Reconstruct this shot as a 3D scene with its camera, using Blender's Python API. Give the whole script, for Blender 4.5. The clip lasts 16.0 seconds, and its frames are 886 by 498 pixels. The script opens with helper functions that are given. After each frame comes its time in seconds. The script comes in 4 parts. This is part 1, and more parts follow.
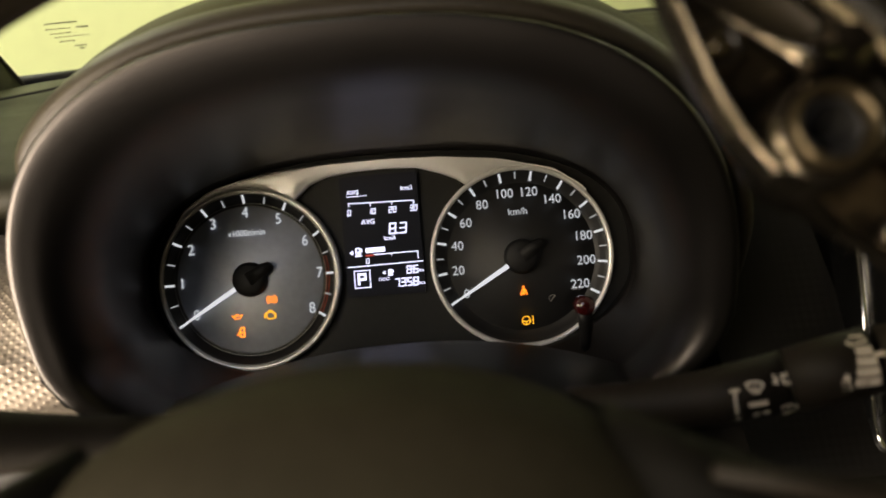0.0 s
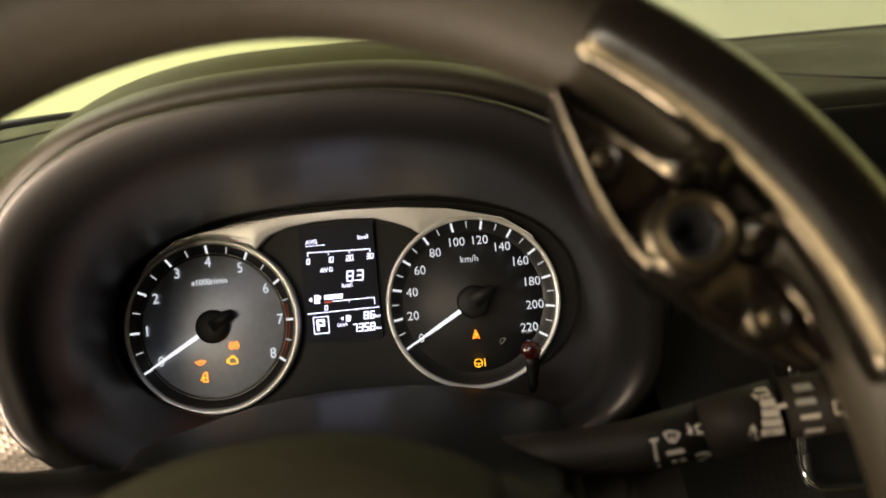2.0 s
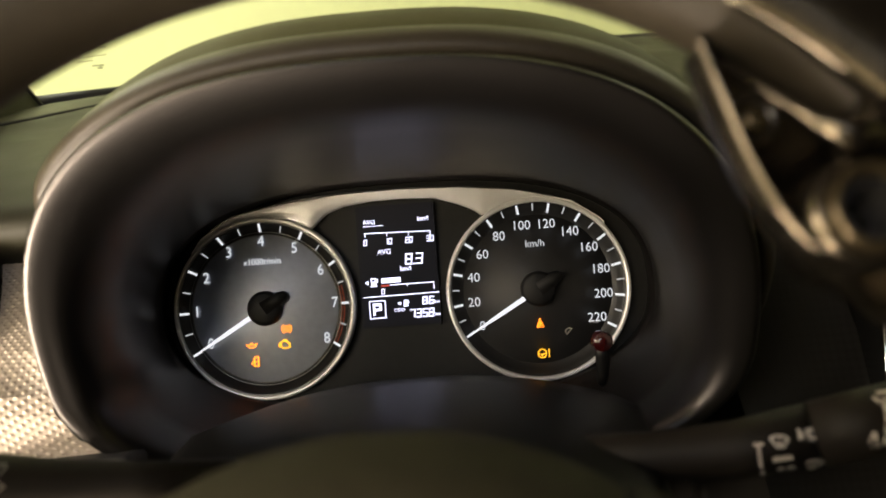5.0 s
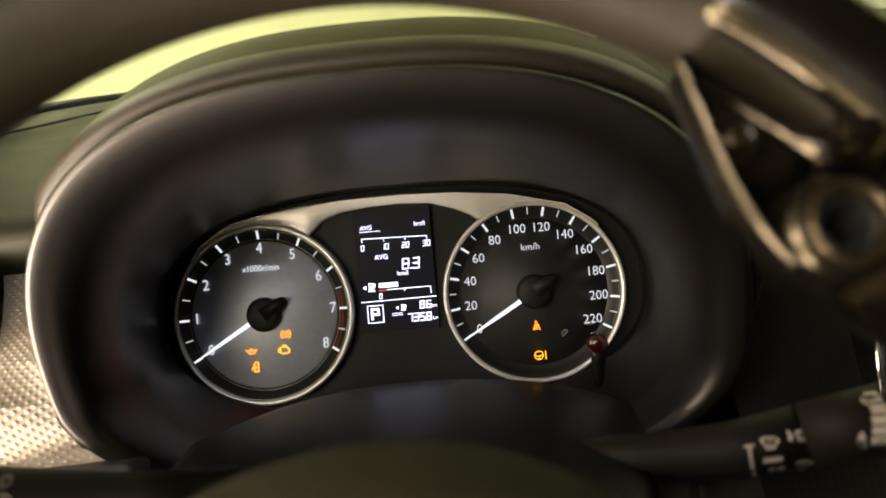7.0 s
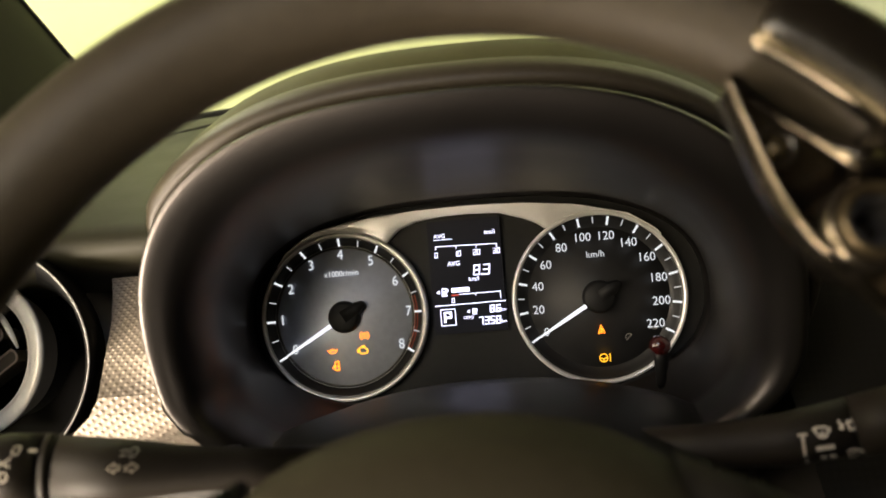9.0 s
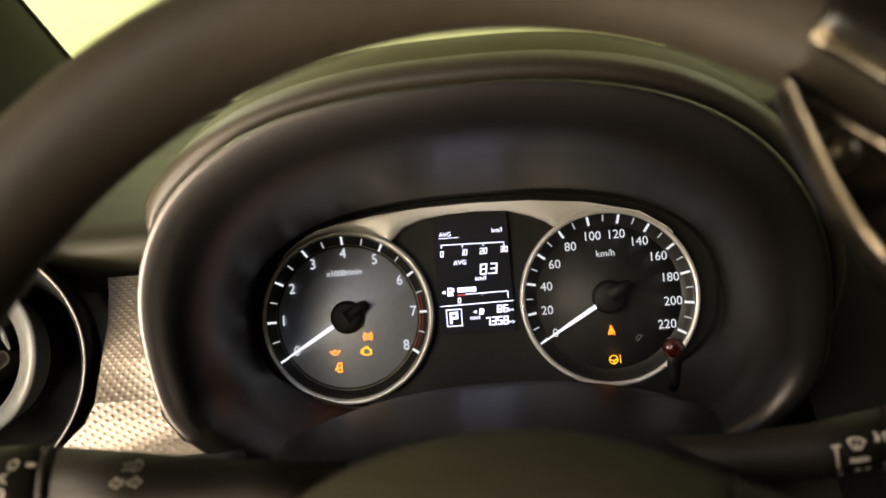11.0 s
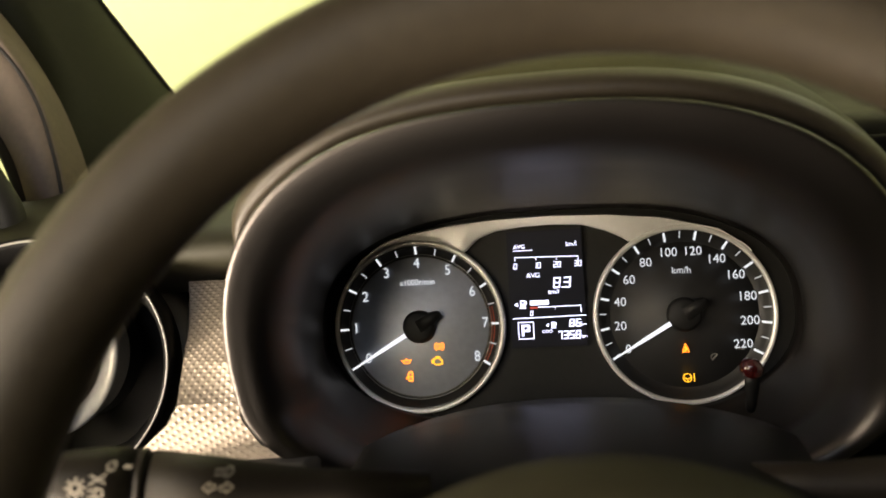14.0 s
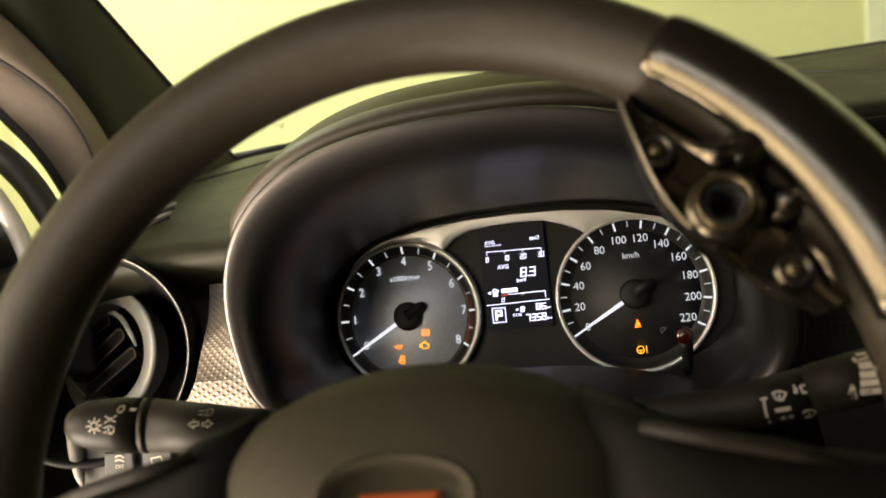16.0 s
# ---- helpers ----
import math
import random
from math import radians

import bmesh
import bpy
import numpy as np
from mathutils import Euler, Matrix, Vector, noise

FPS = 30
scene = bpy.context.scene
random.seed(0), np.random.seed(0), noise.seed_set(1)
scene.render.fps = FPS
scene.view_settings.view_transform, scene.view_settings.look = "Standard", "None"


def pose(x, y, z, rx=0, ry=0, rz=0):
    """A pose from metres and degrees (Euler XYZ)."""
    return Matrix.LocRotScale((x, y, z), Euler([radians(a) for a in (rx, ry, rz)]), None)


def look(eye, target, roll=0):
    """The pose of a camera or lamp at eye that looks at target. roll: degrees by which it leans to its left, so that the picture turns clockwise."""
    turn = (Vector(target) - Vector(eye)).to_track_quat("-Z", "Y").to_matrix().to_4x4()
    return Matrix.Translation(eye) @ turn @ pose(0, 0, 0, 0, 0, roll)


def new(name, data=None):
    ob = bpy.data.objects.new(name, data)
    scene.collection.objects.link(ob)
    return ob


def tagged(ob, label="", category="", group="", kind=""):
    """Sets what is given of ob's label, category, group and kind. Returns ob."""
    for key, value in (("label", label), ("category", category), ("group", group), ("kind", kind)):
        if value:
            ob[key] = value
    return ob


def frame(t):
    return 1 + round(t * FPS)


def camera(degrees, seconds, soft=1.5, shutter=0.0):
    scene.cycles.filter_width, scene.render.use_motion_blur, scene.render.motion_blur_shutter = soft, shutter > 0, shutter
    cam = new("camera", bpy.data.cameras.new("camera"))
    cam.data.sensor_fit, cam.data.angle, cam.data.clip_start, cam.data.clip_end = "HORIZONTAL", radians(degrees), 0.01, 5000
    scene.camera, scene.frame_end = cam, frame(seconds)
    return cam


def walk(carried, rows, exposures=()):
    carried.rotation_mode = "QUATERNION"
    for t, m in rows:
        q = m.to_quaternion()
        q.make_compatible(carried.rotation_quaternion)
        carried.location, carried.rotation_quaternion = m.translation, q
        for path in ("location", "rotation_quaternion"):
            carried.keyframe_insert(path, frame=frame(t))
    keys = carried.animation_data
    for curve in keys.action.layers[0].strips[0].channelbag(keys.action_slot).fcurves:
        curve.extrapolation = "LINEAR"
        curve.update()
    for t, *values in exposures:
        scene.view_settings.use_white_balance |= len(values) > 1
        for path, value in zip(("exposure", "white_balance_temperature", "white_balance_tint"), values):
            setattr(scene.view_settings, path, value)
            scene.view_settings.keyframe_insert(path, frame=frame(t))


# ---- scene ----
# Everything is laid out in the dashboard's own frame (x right, y into the dash, z up the dial face);
# DASH tips that frame back and lifts it to its height above the garage floor.
DASH = pose(0, 0, 0.98, -22.0, 0, 0)
cam = camera(54.00, 16.0, soft=1.7, shutter=0.4)
cam.data.dof.use_dof = True
cam.data.dof.focus_distance = 0.60
cam.data.dof.aperture_fstop = 8.0
PATH = [
    (0, 0.04814, -0.56012, -0.00000, 90.927, 4.885, 1.134),
    (0.5, 0.05729, -0.55943, 0.01029, 90.482, 4.963, -0.404),
    (1, 0.06062, -0.56165, 0.01340, 90.509, 5.474, -0.996),
    (1.5, 0.05919, -0.56760, 0.01344, 90.936, 5.289, -0.922),
    (2, 0.06386, -0.58720, 0.01462, 92.221, 5.421, -0.456),
    (2.5, 0.06564, -0.58607, 0.01776, 92.994, 6.464, -0.215),
    (3, 0.05799, -0.57624, 0.01567, 92.071, 5.429, -0.321),
    (3.5, 0.05291, -0.56960, 0.01347, 91.516, 5.043, 0.194),
    (4, 0.03820, -0.56262, 0.02102, 91.522, 4.199, 1.389),
    (4.5, 0.04340, -0.55710, 0.01404, 91.632, 4.069, 1.777),
    (7, 0.04752, -0.56326, 0.01832, 91.431, 4.947, 1.752),
    (7.5, 0.04454, -0.57132, 0.01958, 91.974, 4.861, 2.442),
    (8, 0.04531, -0.56991, 0.01847, 92.128, 5.115, 2.767),
    (8.5, 0.04676, -0.58655, 0.01282, 92.263, 4.423, 3.503),
    (9, 0.04328, -0.59769, 0.01245, 92.762, 4.642, 5.841),
    (11.5, 0.02831, -0.58136, 0.01900, 92.026, 4.577, 4.991),
    (12, 0.02446, -0.58322, 0.01879, 91.963, 4.536, 6.832),
    (12.5, 0.01812, -0.58149, 0.02037, 91.879, 3.541, 7.721),
    (13, 0.02386, -0.58872, 0.02283, 92.966, 3.787, 7.704),
    (13.5, 0.02040, -0.58547, 0.02207, 92.788, 3.912, 7.494),
    (14, 0.01579, -0.58670, 0.02375, 92.727, 2.985, 8.368),
    (14.5, 0.04898, -0.61157, 0.01381, 94.207, 1.538, 10.343),
    (15, 0.10203, -0.67067, -0.00254, 95.580, 6.255, 16.233),
    (15.5, 0.10767, -0.65429, -0.00573, 94.441, 6.016, 14.352),
    (16, 0.10204, -0.66143, -0.00767, 94.849, 5.410, 13.813),
]
EXPOSURES = [(0.0, -0.46), (1.0, -0.29), (2.0, -0.02), (4.5, -0.08), (9.0, 0.02), (14.5, 0.05), (16.0, -0.10)]
walk(cam, [(t, DASH @ pose(x, y, z, rx, ry, rz)) for t, x, y, z, rx, ry, rz in PATH], EXPOSURES)

# ---- light ----
world = bpy.data.worlds.new("garage_air")
scene.world = world
world.use_nodes = True
world.node_tree.nodes["Background"].inputs[0].default_value = (0.9, 0.95, 0.6, 1)
world.node_tree.nodes["Background"].inputs[1].default_value = 0.0015


def area_lamp(name, at, target, size, size_y, power, colour):
    data = bpy.data.lights.new(name, "AREA")
    data.shape, data.size, data.size_y, data.energy, data.color = "RECTANGLE", size, size_y, power, colour
    ob = new(name, data)
    ob.matrix_world = look(at, target)
    return ob


# unseen garage lamp, inferred from the bright left end of the front wall
area_lamp("garage_light_front", (-1.5, 1.3, 2.5), (-1.3, 1.9, 0.6), 0.3, 1.2, 76, (1.0, 0.98, 0.72))
# added fill over the dash top, not a lamp of the garage
area_lamp("dash_top_fill", (0.75, 0.60, 2.2), (0.6, 0.5, 0.0), 1.2, 0.2, 5, (1.0, 0.93, 0.45))
# added fill that brightens the white pier and the far dash top
area_lamp("pier_fill", (1.75, 1.45, 2.5), (1.65, 2.25, 1.0), 0.2, 1.2, 20, (1.0, 0.96, 0.66))
area_lamp("doorway_light_side", (-1.5, -0.85, 1.45), (0.0, -0.1, 1.0), 0.6, 0.6, 33, (1.0, 0.84, 0.66))
# added fill from low left for the hood lip and trim; no such lamp seen
area_lamp("low_left_fill", (-0.80, -0.80, 0.55), (-0.14, -0.10, 0.98), 0.5, 0.4, 45, (1.0, 0.83, 0.65))
# unseen stand-in source, set from the tan reflection on the clamp
area_lamp("rear_warm_fill", (-0.72, -1.35, 1.50), (0.10, -0.30, 1.10), 0.62, 0.60, 12, (1.0, 0.83, 0.57))
# unseen stand-in source, set from the white streak on the clamp
area_lamp("rear_white_fill", (-0.35, -1.25, 1.93), (0.15, -0.36, 1.15), 0.70, 0.20, 3.5, (0.86, 0.90, 1.0))


# ---- materials ----
def mat(name, colour, rough=0.5, metal=0.0, grain=0.0, scale=200.0, bump=0.0, bscale=900.0, wear=0.0, spec=0.5, coat=0.0, emit=None, power=0.0):
    m = bpy.data.materials.new(name)
    m.use_nodes = True
    nt = m.node_tree
    b = nt.nodes["Principled BSDF"]
    b.inputs["Base Color"].default_value = (*colour, 1)
    b.inputs["Roughness"].default_value = rough
    b.inputs["Metallic"].default_value = metal
    b.inputs["Specular IOR Level"].default_value = spec
    b.inputs["Coat Weight"].default_value = coat
    if emit:
        b.inputs["Emission Color"].default_value = (*emit, 1)
        b.inputs["Emission Strength"].default_value = power
    co = nt.nodes.new("ShaderNodeTexCoord")
    if grain or wear:
        n1 = nt.nodes.new("ShaderNodeTexNoise")
        n1.inputs["Scale"].default_value, n1.inputs["Detail"].default_value = scale, 5
        n2 = nt.nodes.new("ShaderNodeTexNoise")
        n2.inputs["Scale"].default_value, n2.inputs["Detail"].default_value = scale / 14, 3
        nt.links.new(co.outputs["Object"], n1.inputs["Vector"])
        nt.links.new(co.outputs["Object"], n2.inputs["Vector"])
        add = nt.nodes.new("ShaderNodeMath")
        add.operation = "ADD"
        nt.links.new(n1.outputs["Fac"], add.inputs[0])
        nt.links.new(n2.outputs["Fac"], add.inputs[1])
        ramp = nt.nodes.new("ShaderNodeMapRange")
        ramp.inputs["From Min"].default_value, ramp.inputs["From Max"].default_value = 0.7, 1.3
        ramp.inputs["To Min"].default_value, ramp.inputs["To Max"].default_value = 1 - grain, 1 + grain
        nt.links.new(add.outputs[0], ramp.inputs["Value"])
        mul = nt.nodes.new("ShaderNodeVectorMath")
        mul.operation = "SCALE"
        mul.inputs[0].default_value = colour
        nt.links.new(ramp.outputs["Result"], mul.inputs["Scale"])
        nt.links.new(mul.outputs[0], b.inputs["Base Color"])
        if wear:
            r2 = nt.nodes.new("ShaderNodeMapRange")
            r2.inputs["From Min"].default_value, r2.inputs["From Max"].default_value = 0.3, 0.7
            r2.inputs["To Min"].default_value, r2.inputs["To Max"].default_value = max(rough - wear, 0.03), min(rough + wear, 1)
            nt.links.new(n2.outputs["Fac"], r2.inputs["Value"])
            nt.links.new(r2.outputs["Result"], b.inputs["Roughness"])
    if bump:
        n3 = nt.nodes.new("ShaderNodeTexNoise")
        n3.inputs["Scale"].default_value, n3.inputs["Detail"].default_value = bscale, 3
        nt.links.new(co.outputs["Object"], n3.inputs["Vector"])
        bp = nt.nodes.new("ShaderNodeBump")
        bp.inputs["Strength"].default_value, bp.inputs["Distance"].default_value = bump, 0.0005
        nt.links.new(n3.outputs["Fac"], bp.inputs["Height"])
        nt.links.new(bp.outputs["Normal"], b.inputs["Normal"])
    return m


def glow(name, colour, power):
    return mat(name, (0.02, 0.02, 0.02), 0.5, emit=colour, power=power)


# same plastic as the ridge, darkened to put the mouth's shade into the colour
M_HOOD = mat("hood_plastic_shaded", (0.0020, 0.0018, 0.0017), 0.38, spec=0.82, grain=0.12, bump=0.12, bscale=1800, wear=0.02)
# warmth of the light tinted into the hood's highlights
M_HOOD.node_tree.nodes["Principled BSDF"].inputs["Specular Tint"].default_value = (1.0, 0.93, 0.88, 1)
M_COLUMN = mat("column_plastic", (0.007, 0.0062, 0.0048), 0.62, spec=0.10, grain=0.12, bump=0.2, bscale=1500)
M_RIDGE = mat("hood_ridge_plastic", (0.040, 0.032, 0.021), 0.46, spec=0.45, grain=0.12, bump=0.25, bscale=1400, wear=0.06)
# olive tint of pad and skin: yellow wall light put into dark grey
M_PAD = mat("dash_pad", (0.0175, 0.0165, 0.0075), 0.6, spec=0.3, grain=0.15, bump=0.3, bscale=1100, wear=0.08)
# brighter copy of the pad colour for the lit hood top
M_SKIN = mat("hood_skin_lit", (0.046, 0.041, 0.0115), 0.6, spec=0.3, grain=0.15, bump=0.3, bscale=1100, wear=0.08)
M_BLACK = mat("black_plastic", (0.004, 0.004, 0.004), 0.5, spec=0.3, grain=0.1, wear=0.08)
M_FACE = mat("dial_black", (0.018, 0.018, 0.018), 0.5, grain=0.1, wear=0.05)
M_CONE = mat("dial_cone_grey", (0.018, 0.018, 0.017), 0.5, grain=0.08, wear=0.05)
M_MASK = mat("cluster_mask", (0.014, 0.014, 0.013), 0.5, spec=0.25, grain=0.1, bump=0.1)
M_HUBCAP = mat("needle_cap", (0.008, 0.008, 0.008), 0.55, spec=0.3, grain=0.1)
M_DIAL = mat("dial_grey", (0.35, 0.375, 0.435), 0.42, metal=0.45, grain=0.08, wear=0.06)
M_SILVER = mat("satin_silver", (0.93, 0.92, 0.90), 0.30, metal=0.35, spec=0.9, grain=0.02, wear=0.02)
M_CHROME = mat("chrome", (0.75, 0.74, 0.72), 0.12, metal=1.0, grain=0.05)
M_LEATHER = mat("rim_leather", (0.034, 0.0272, 0.0175), 0.45, spec=0.30, grain=0.15, bump=0.5, bscale=1500, wear=0.08)
M_GLOSS = mat("gloss_black", (0.008, 0.008, 0.008), 0.27, grain=0.1, wear=0.06, coat=0.3)
M_HUB = mat("airbag_vinyl", (0.036, 0.0310, 0.0195), 0.66, spec=0.10, grain=0.12, bump=0.35, bscale=1400)
M_EDGE = mat("disc_edge", (0.20, 0.20, 0.19), 0.3, metal=0.4)
M_SATIN = mat("satin_grey", (0.86, 0.84, 0.80), 0.36, metal=0.15, grain=0.06, wear=0.06)
M_STALK = mat("stalk_plastic", (0.012, 0.0092, 0.0062), 0.56, spec=0.20, grain=0.1, bump=0.15, bscale=1600, wear=0.06)
M_PRINT = mat("white_print", (0.38, 0.34, 0.28), 0.6)
M_SHROUD = mat("shroud_plastic", (0.004, 0.0036, 0.0028), 0.40, spec=0.36, grain=0.12, bump=0.1, bscale=1500)
M_CAST = mat("cast_black_paint", (0.003, 0.0026, 0.0022), 0.23, spec=0.6, grain=0.3, scale=900, wear=0.04, bump=0.16, bscale=700)
M_CAST.node_tree.nodes["Principled BSDF"].inputs["IOR"].default_value = 1.8
# tan of the reflected light is put into the highlight colour
M_CAST.node_tree.nodes["Principled BSDF"].inputs["Specular Tint"].default_value = (1.0, 0.84, 0.60, 1)
M_PILLAR = mat("pillar_cover", (0.014, 0.016, 0.0050), 0.6, spec=0.25, grain=0.12, bump=0.2)
M_DIM = mat("dim_print", (0.25, 0.24, 0.22), 0.6)
M_TEX = mat("embossed_trim", (0.44, 0.375, 0.31), 0.46, metal=0.25, grain=0.08, wear=0.05)
M_TRIM = mat("pillar_trim", (0.20, 0.158, 0.132), 0.7, grain=0.12, bump=0.4, bscale=900)
M_RUBBER = mat("door_rubber", (0.014, 0.013, 0.013), 0.6, grain=0.1)
M_DOOR = mat("door_vinyl", (0.05, 0.047, 0.048), 0.6, grain=0.15, bump=0.3)
M_WALL = mat("yellow_green_paint", (0.72, 0.72, 0.46), 0.75, grain=0.06, scale=30, bump=0.1, bscale=60)
M_WALLW = mat("white_paint", (0.85, 0.84, 0.76), 0.7, grain=0.04, scale=30)
M_FLOOR = mat("concrete_floor", (0.25, 0.24, 0.22), 0.8, grain=0.2, scale=20)
M_BODY = mat("headliner", (0.022, 0.019, 0.016), 0.8, grain=0.1)
M_NEEDLE = glow("needle_white", (0.95, 0.95, 1.0), 1.1)
M_NUM = glow("numeral_white", (0.92, 0.95, 1.0), 0.8)
M_TICK = glow("tick_white", (0.95, 0.97, 1.0), 0.9)
M_TICKS = glow("tick_dim", (0.95, 0.97, 1.0), 0.55)
M_LCD = glow("lcd_white", (0.76, 0.76, 1.0), 3.2)
M_LCDBACK = mat("lcd_dark", (0.016, 0.016, 0.018), 0.3, spec=0.05, emit=(0.75, 0.75, 1.0), power=0.006)
M_AMBER = glow("amber_lamp", (1.0, 0.24, 0.012), 3.3)
M_YELLOW = glow("yellow_lamp", (1.0, 0.46, 0.02), 2.0)
M_REDZONE = mat("red_zone", (0.30, 0.07, 0.04), 0.5)
M_REDLCD = glow("lcd_red", (0.8, 0.08, 0.05), 0.8)
M_REDKNOB = mat("red_knob", (0.030, 0.003, 0.003), 0.12, coat=0.5)
M_EMBLEM = mat("emblem_red", (0.45, 0.10, 0.03), 0.3, metal=0.3)

# ---- building helpers ----
BASE = {}


def thing(name, at, label, category, group="", kind=""):
    ob = new(name)
    ob.empty_display_size = 0.02
    ob.matrix_world = DASH @ pose(*at)
    BASE[ob.name] = Vector(at)
    return tagged(ob, label, category, group, kind)


def part(name, bm, material, parent, label="", smooth=True):
    me = bpy.data.meshes.new(name)
    top = parent
    while top.parent:
        top = top.parent
    bm.transform(Matrix.Translation(-BASE[top.name]))
    if smooth:
        for fa in bm.faces:
            fa.smooth = True
    bm.to_mesh(me)
    bm.free()
    me.materials.append(material)
    ob = new(name, me)
    ob.parent = parent
    return tagged(ob, label)


def loft(rings, closed=True, cap0=False, cap1=False):
    bm = bmesh.new()
    vs = [[bm.verts.new(p) for p in r] for r in rings]
    n = len(rings[0])
    for a, b in zip(vs, vs[1:]):
        for i in range(n if closed else n - 1):
            j = (i + 1) % n
            bm.faces.new((a[i], a[j], b[j], b[i]))
    if cap0:
        bm.faces.new(list(reversed(vs[0])))
    if cap1:
        bm.faces.new(vs[-1])
    bmesh.ops.recalc_face_normals(bm, faces=bm.faces)
    return bm


def ell(cx, cz, a, top, bot, n=2.0, count=96):
    out = []
    for i in range(count):
        c, s = math.cos(2 * math.pi * i / count), math.sin(2 * math.pi * i / count)
        out.append((cx + a * math.copysign(abs(c) ** (2 / n), c), cz + (top if s > 0 else bot) * math.copysign(abs(s) ** (2 / n), s)))
    return out


def tube(path, radius, sides=16, closed=False, caps=True, flat=1.0):
    """A round bar along a path; radius may be a number or a list along it."""
    pts = [Vector(p) for p in path]
    n = len(pts)
    rings = []
    up = Vector((0.02, -0.3, 1)).normalized()
    for i, p in enumerate(pts):
        a, b = (pts[(i - 1) % n], pts[(i + 1) % n]) if closed else (pts[max(i - 1, 0)], pts[min(i + 1, n - 1)])
        t = (b - a).normalized()
        side = t.cross(up)
        if side.length < 0.05:
            side = t.cross(Vector((0, 1, 0)))
        side.normalize()
        nrm = side.cross(t)
        r = radius[i] if isinstance(radius, (list, tuple)) else radius
        rings.append([p + side * (r * math.cos(k * 2 * math.pi / sides)) + nrm * (r * flat * math.sin(k * 2 * math.pi / sides)) for k in range(sides)])
    if closed:
        rings.append(rings[0])
        return loft(rings)
    return loft(rings, cap0=caps, cap1=caps)


def turned(profile, at, axis=(0, 1, 0), count=64, closed_profile=False):
    """A turned body: profile of (radius, along) about an axis through at."""
    ax = Vector(axis).normalized()
    u = ax.cross(Vector((0, 0, 1)) if abs(ax.z) < 0.9 else Vector((1, 0, 0))).normalized()
    v = ax.cross(u)
    rings = []
    prof = list(profile) + ([profile[0]] if closed_profile else [])
    for r, h in prof:
        rings.append([Vector(at) + ax * h + u * (r * math.cos(2 * math.pi * k / count)) + v * (r * math.sin(2 * math.pi * k / count)) for k in range(count)])
    bm = loft(rings)
    bmesh.ops.remove_doubles(bm, verts=bm.verts, dist=1e-6)
    return bm


def box(lo, hi, bevel=0.0):
    bm = bmesh.new()
    bmesh.ops.create_cube(bm, size=1.0)
    lo, hi = Vector(lo), Vector(hi)
    for v in bm.verts:
        v.co = Vector((lo[k] + (v.co[k] + 0.5) * (hi[k] - lo[k]) for k in range(3)))
    if bevel:
        bmesh.ops.bevel(bm, geom=list(bm.edges), offset=bevel, segments=3, profile=0.6, affect="EDGES")
    return bm


def plate(outline, y0, y1):
    """A flat plate with the outline (x, z), from y0 (front) to y1."""
    bm = bmesh.new()
    a = [bm.verts.new((x, y0, z)) for x, z in outline]
    b = [bm.verts.new((x, y1, z)) for x, z in outline]
    bm.faces.new(a)
    bm.faces.new(list(reversed(b)))
    n = len(a)
    for i in range(n):
        bm.faces.new((a[i], b[i], b[(i + 1) % n], a[(i + 1) % n]))
    bmesh.ops.recalc_face_normals(bm, faces=bm.faces)
    return bm


def ribbon(lines, width, y, thick=0.0003):
    """Strokes of a width drawn in the plane of the dials."""
    bm = bmesh.new()
    for pts in lines:
        for (x0, z0), (x1, z1) in zip(pts, pts[1:]):
            d = Vector((x1 - x0, z1 - z0))
            ln = d.length or 1e-6
            d /= ln
            n = Vector((-d.y, d.x)) * width / 2
            e = d * width * 0.35
            q = [(x0 - e.x + n.x, z0 - e.y + n.y), (x1 + e.x + n.x, z1 + e.y + n.y), (x1 + e.x - n.x, z1 + e.y - n.y), (x0 - e.x - n.x, z0 - e.y - n.y)]
            vs = [bm.verts.new((x, y, z)) for x, z in q]
            ws = [bm.verts.new((x, y + thick, z)) for x, z in q]
            bm.faces.new(vs)
            for i in range(4):
                bm.faces.new((vs[i], ws[i], ws[(i + 1) % 4], vs[(i + 1) % 4]))
    bmesh.ops.recalc_face_normals(bm, faces=bm.faces)
    return bm


def arc(cx, cz, r, a0, a1, n=16, rz=None):
    return [(cx + r * math.cos(math.radians(a0 + (a1 - a0) * i / n)), cz + (rz or r) * math.sin(math.radians(a0 + (a1 - a0) * i / n))) for i in range(n + 1)]


def lettering(name, body, size, at, material, parent, m=None, squeeze=1.0, thick=0.00015, bold=0.0):
    """Words in the built-in font, centred at a place of the dash frame, lying in the dial plane or turned by m."""
    cu = bpy.data.curves.new(name, "FONT")
    cu.body, cu.size, cu.extrude, cu.align_x, cu.align_y, cu.resolution_u, cu.offset = body, size, thick, "CENTER", "CENTER", 3, bold
    tmp = bpy.data.objects.new(name, cu)
    scene.collection.objects.link(tmp)
    me = bpy.data.meshes.new_from_object(tmp.evaluated_get(bpy.context.evaluated_depsgraph_get()))
    bpy.data.objects.remove(tmp)
    me.name = name
    bm = bmesh.new()
    bm.from_mesh(me)
    bpy.data.meshes.remove(me)
    bm.transform(Matrix.Diagonal((squeeze, 1, 1, 1)))
    bmesh.ops.remove_doubles(bm, verts=bm.verts, dist=1e-6)
    made = None
    for glyph in glyphs(bm):
        glyph.transform(Matrix.Translation(at) @ (m or pose(0, 0, 0, 90, 0, 0)))
        made = part(name, glyph, material, parent, smooth=False)
    bm.free()
    return made


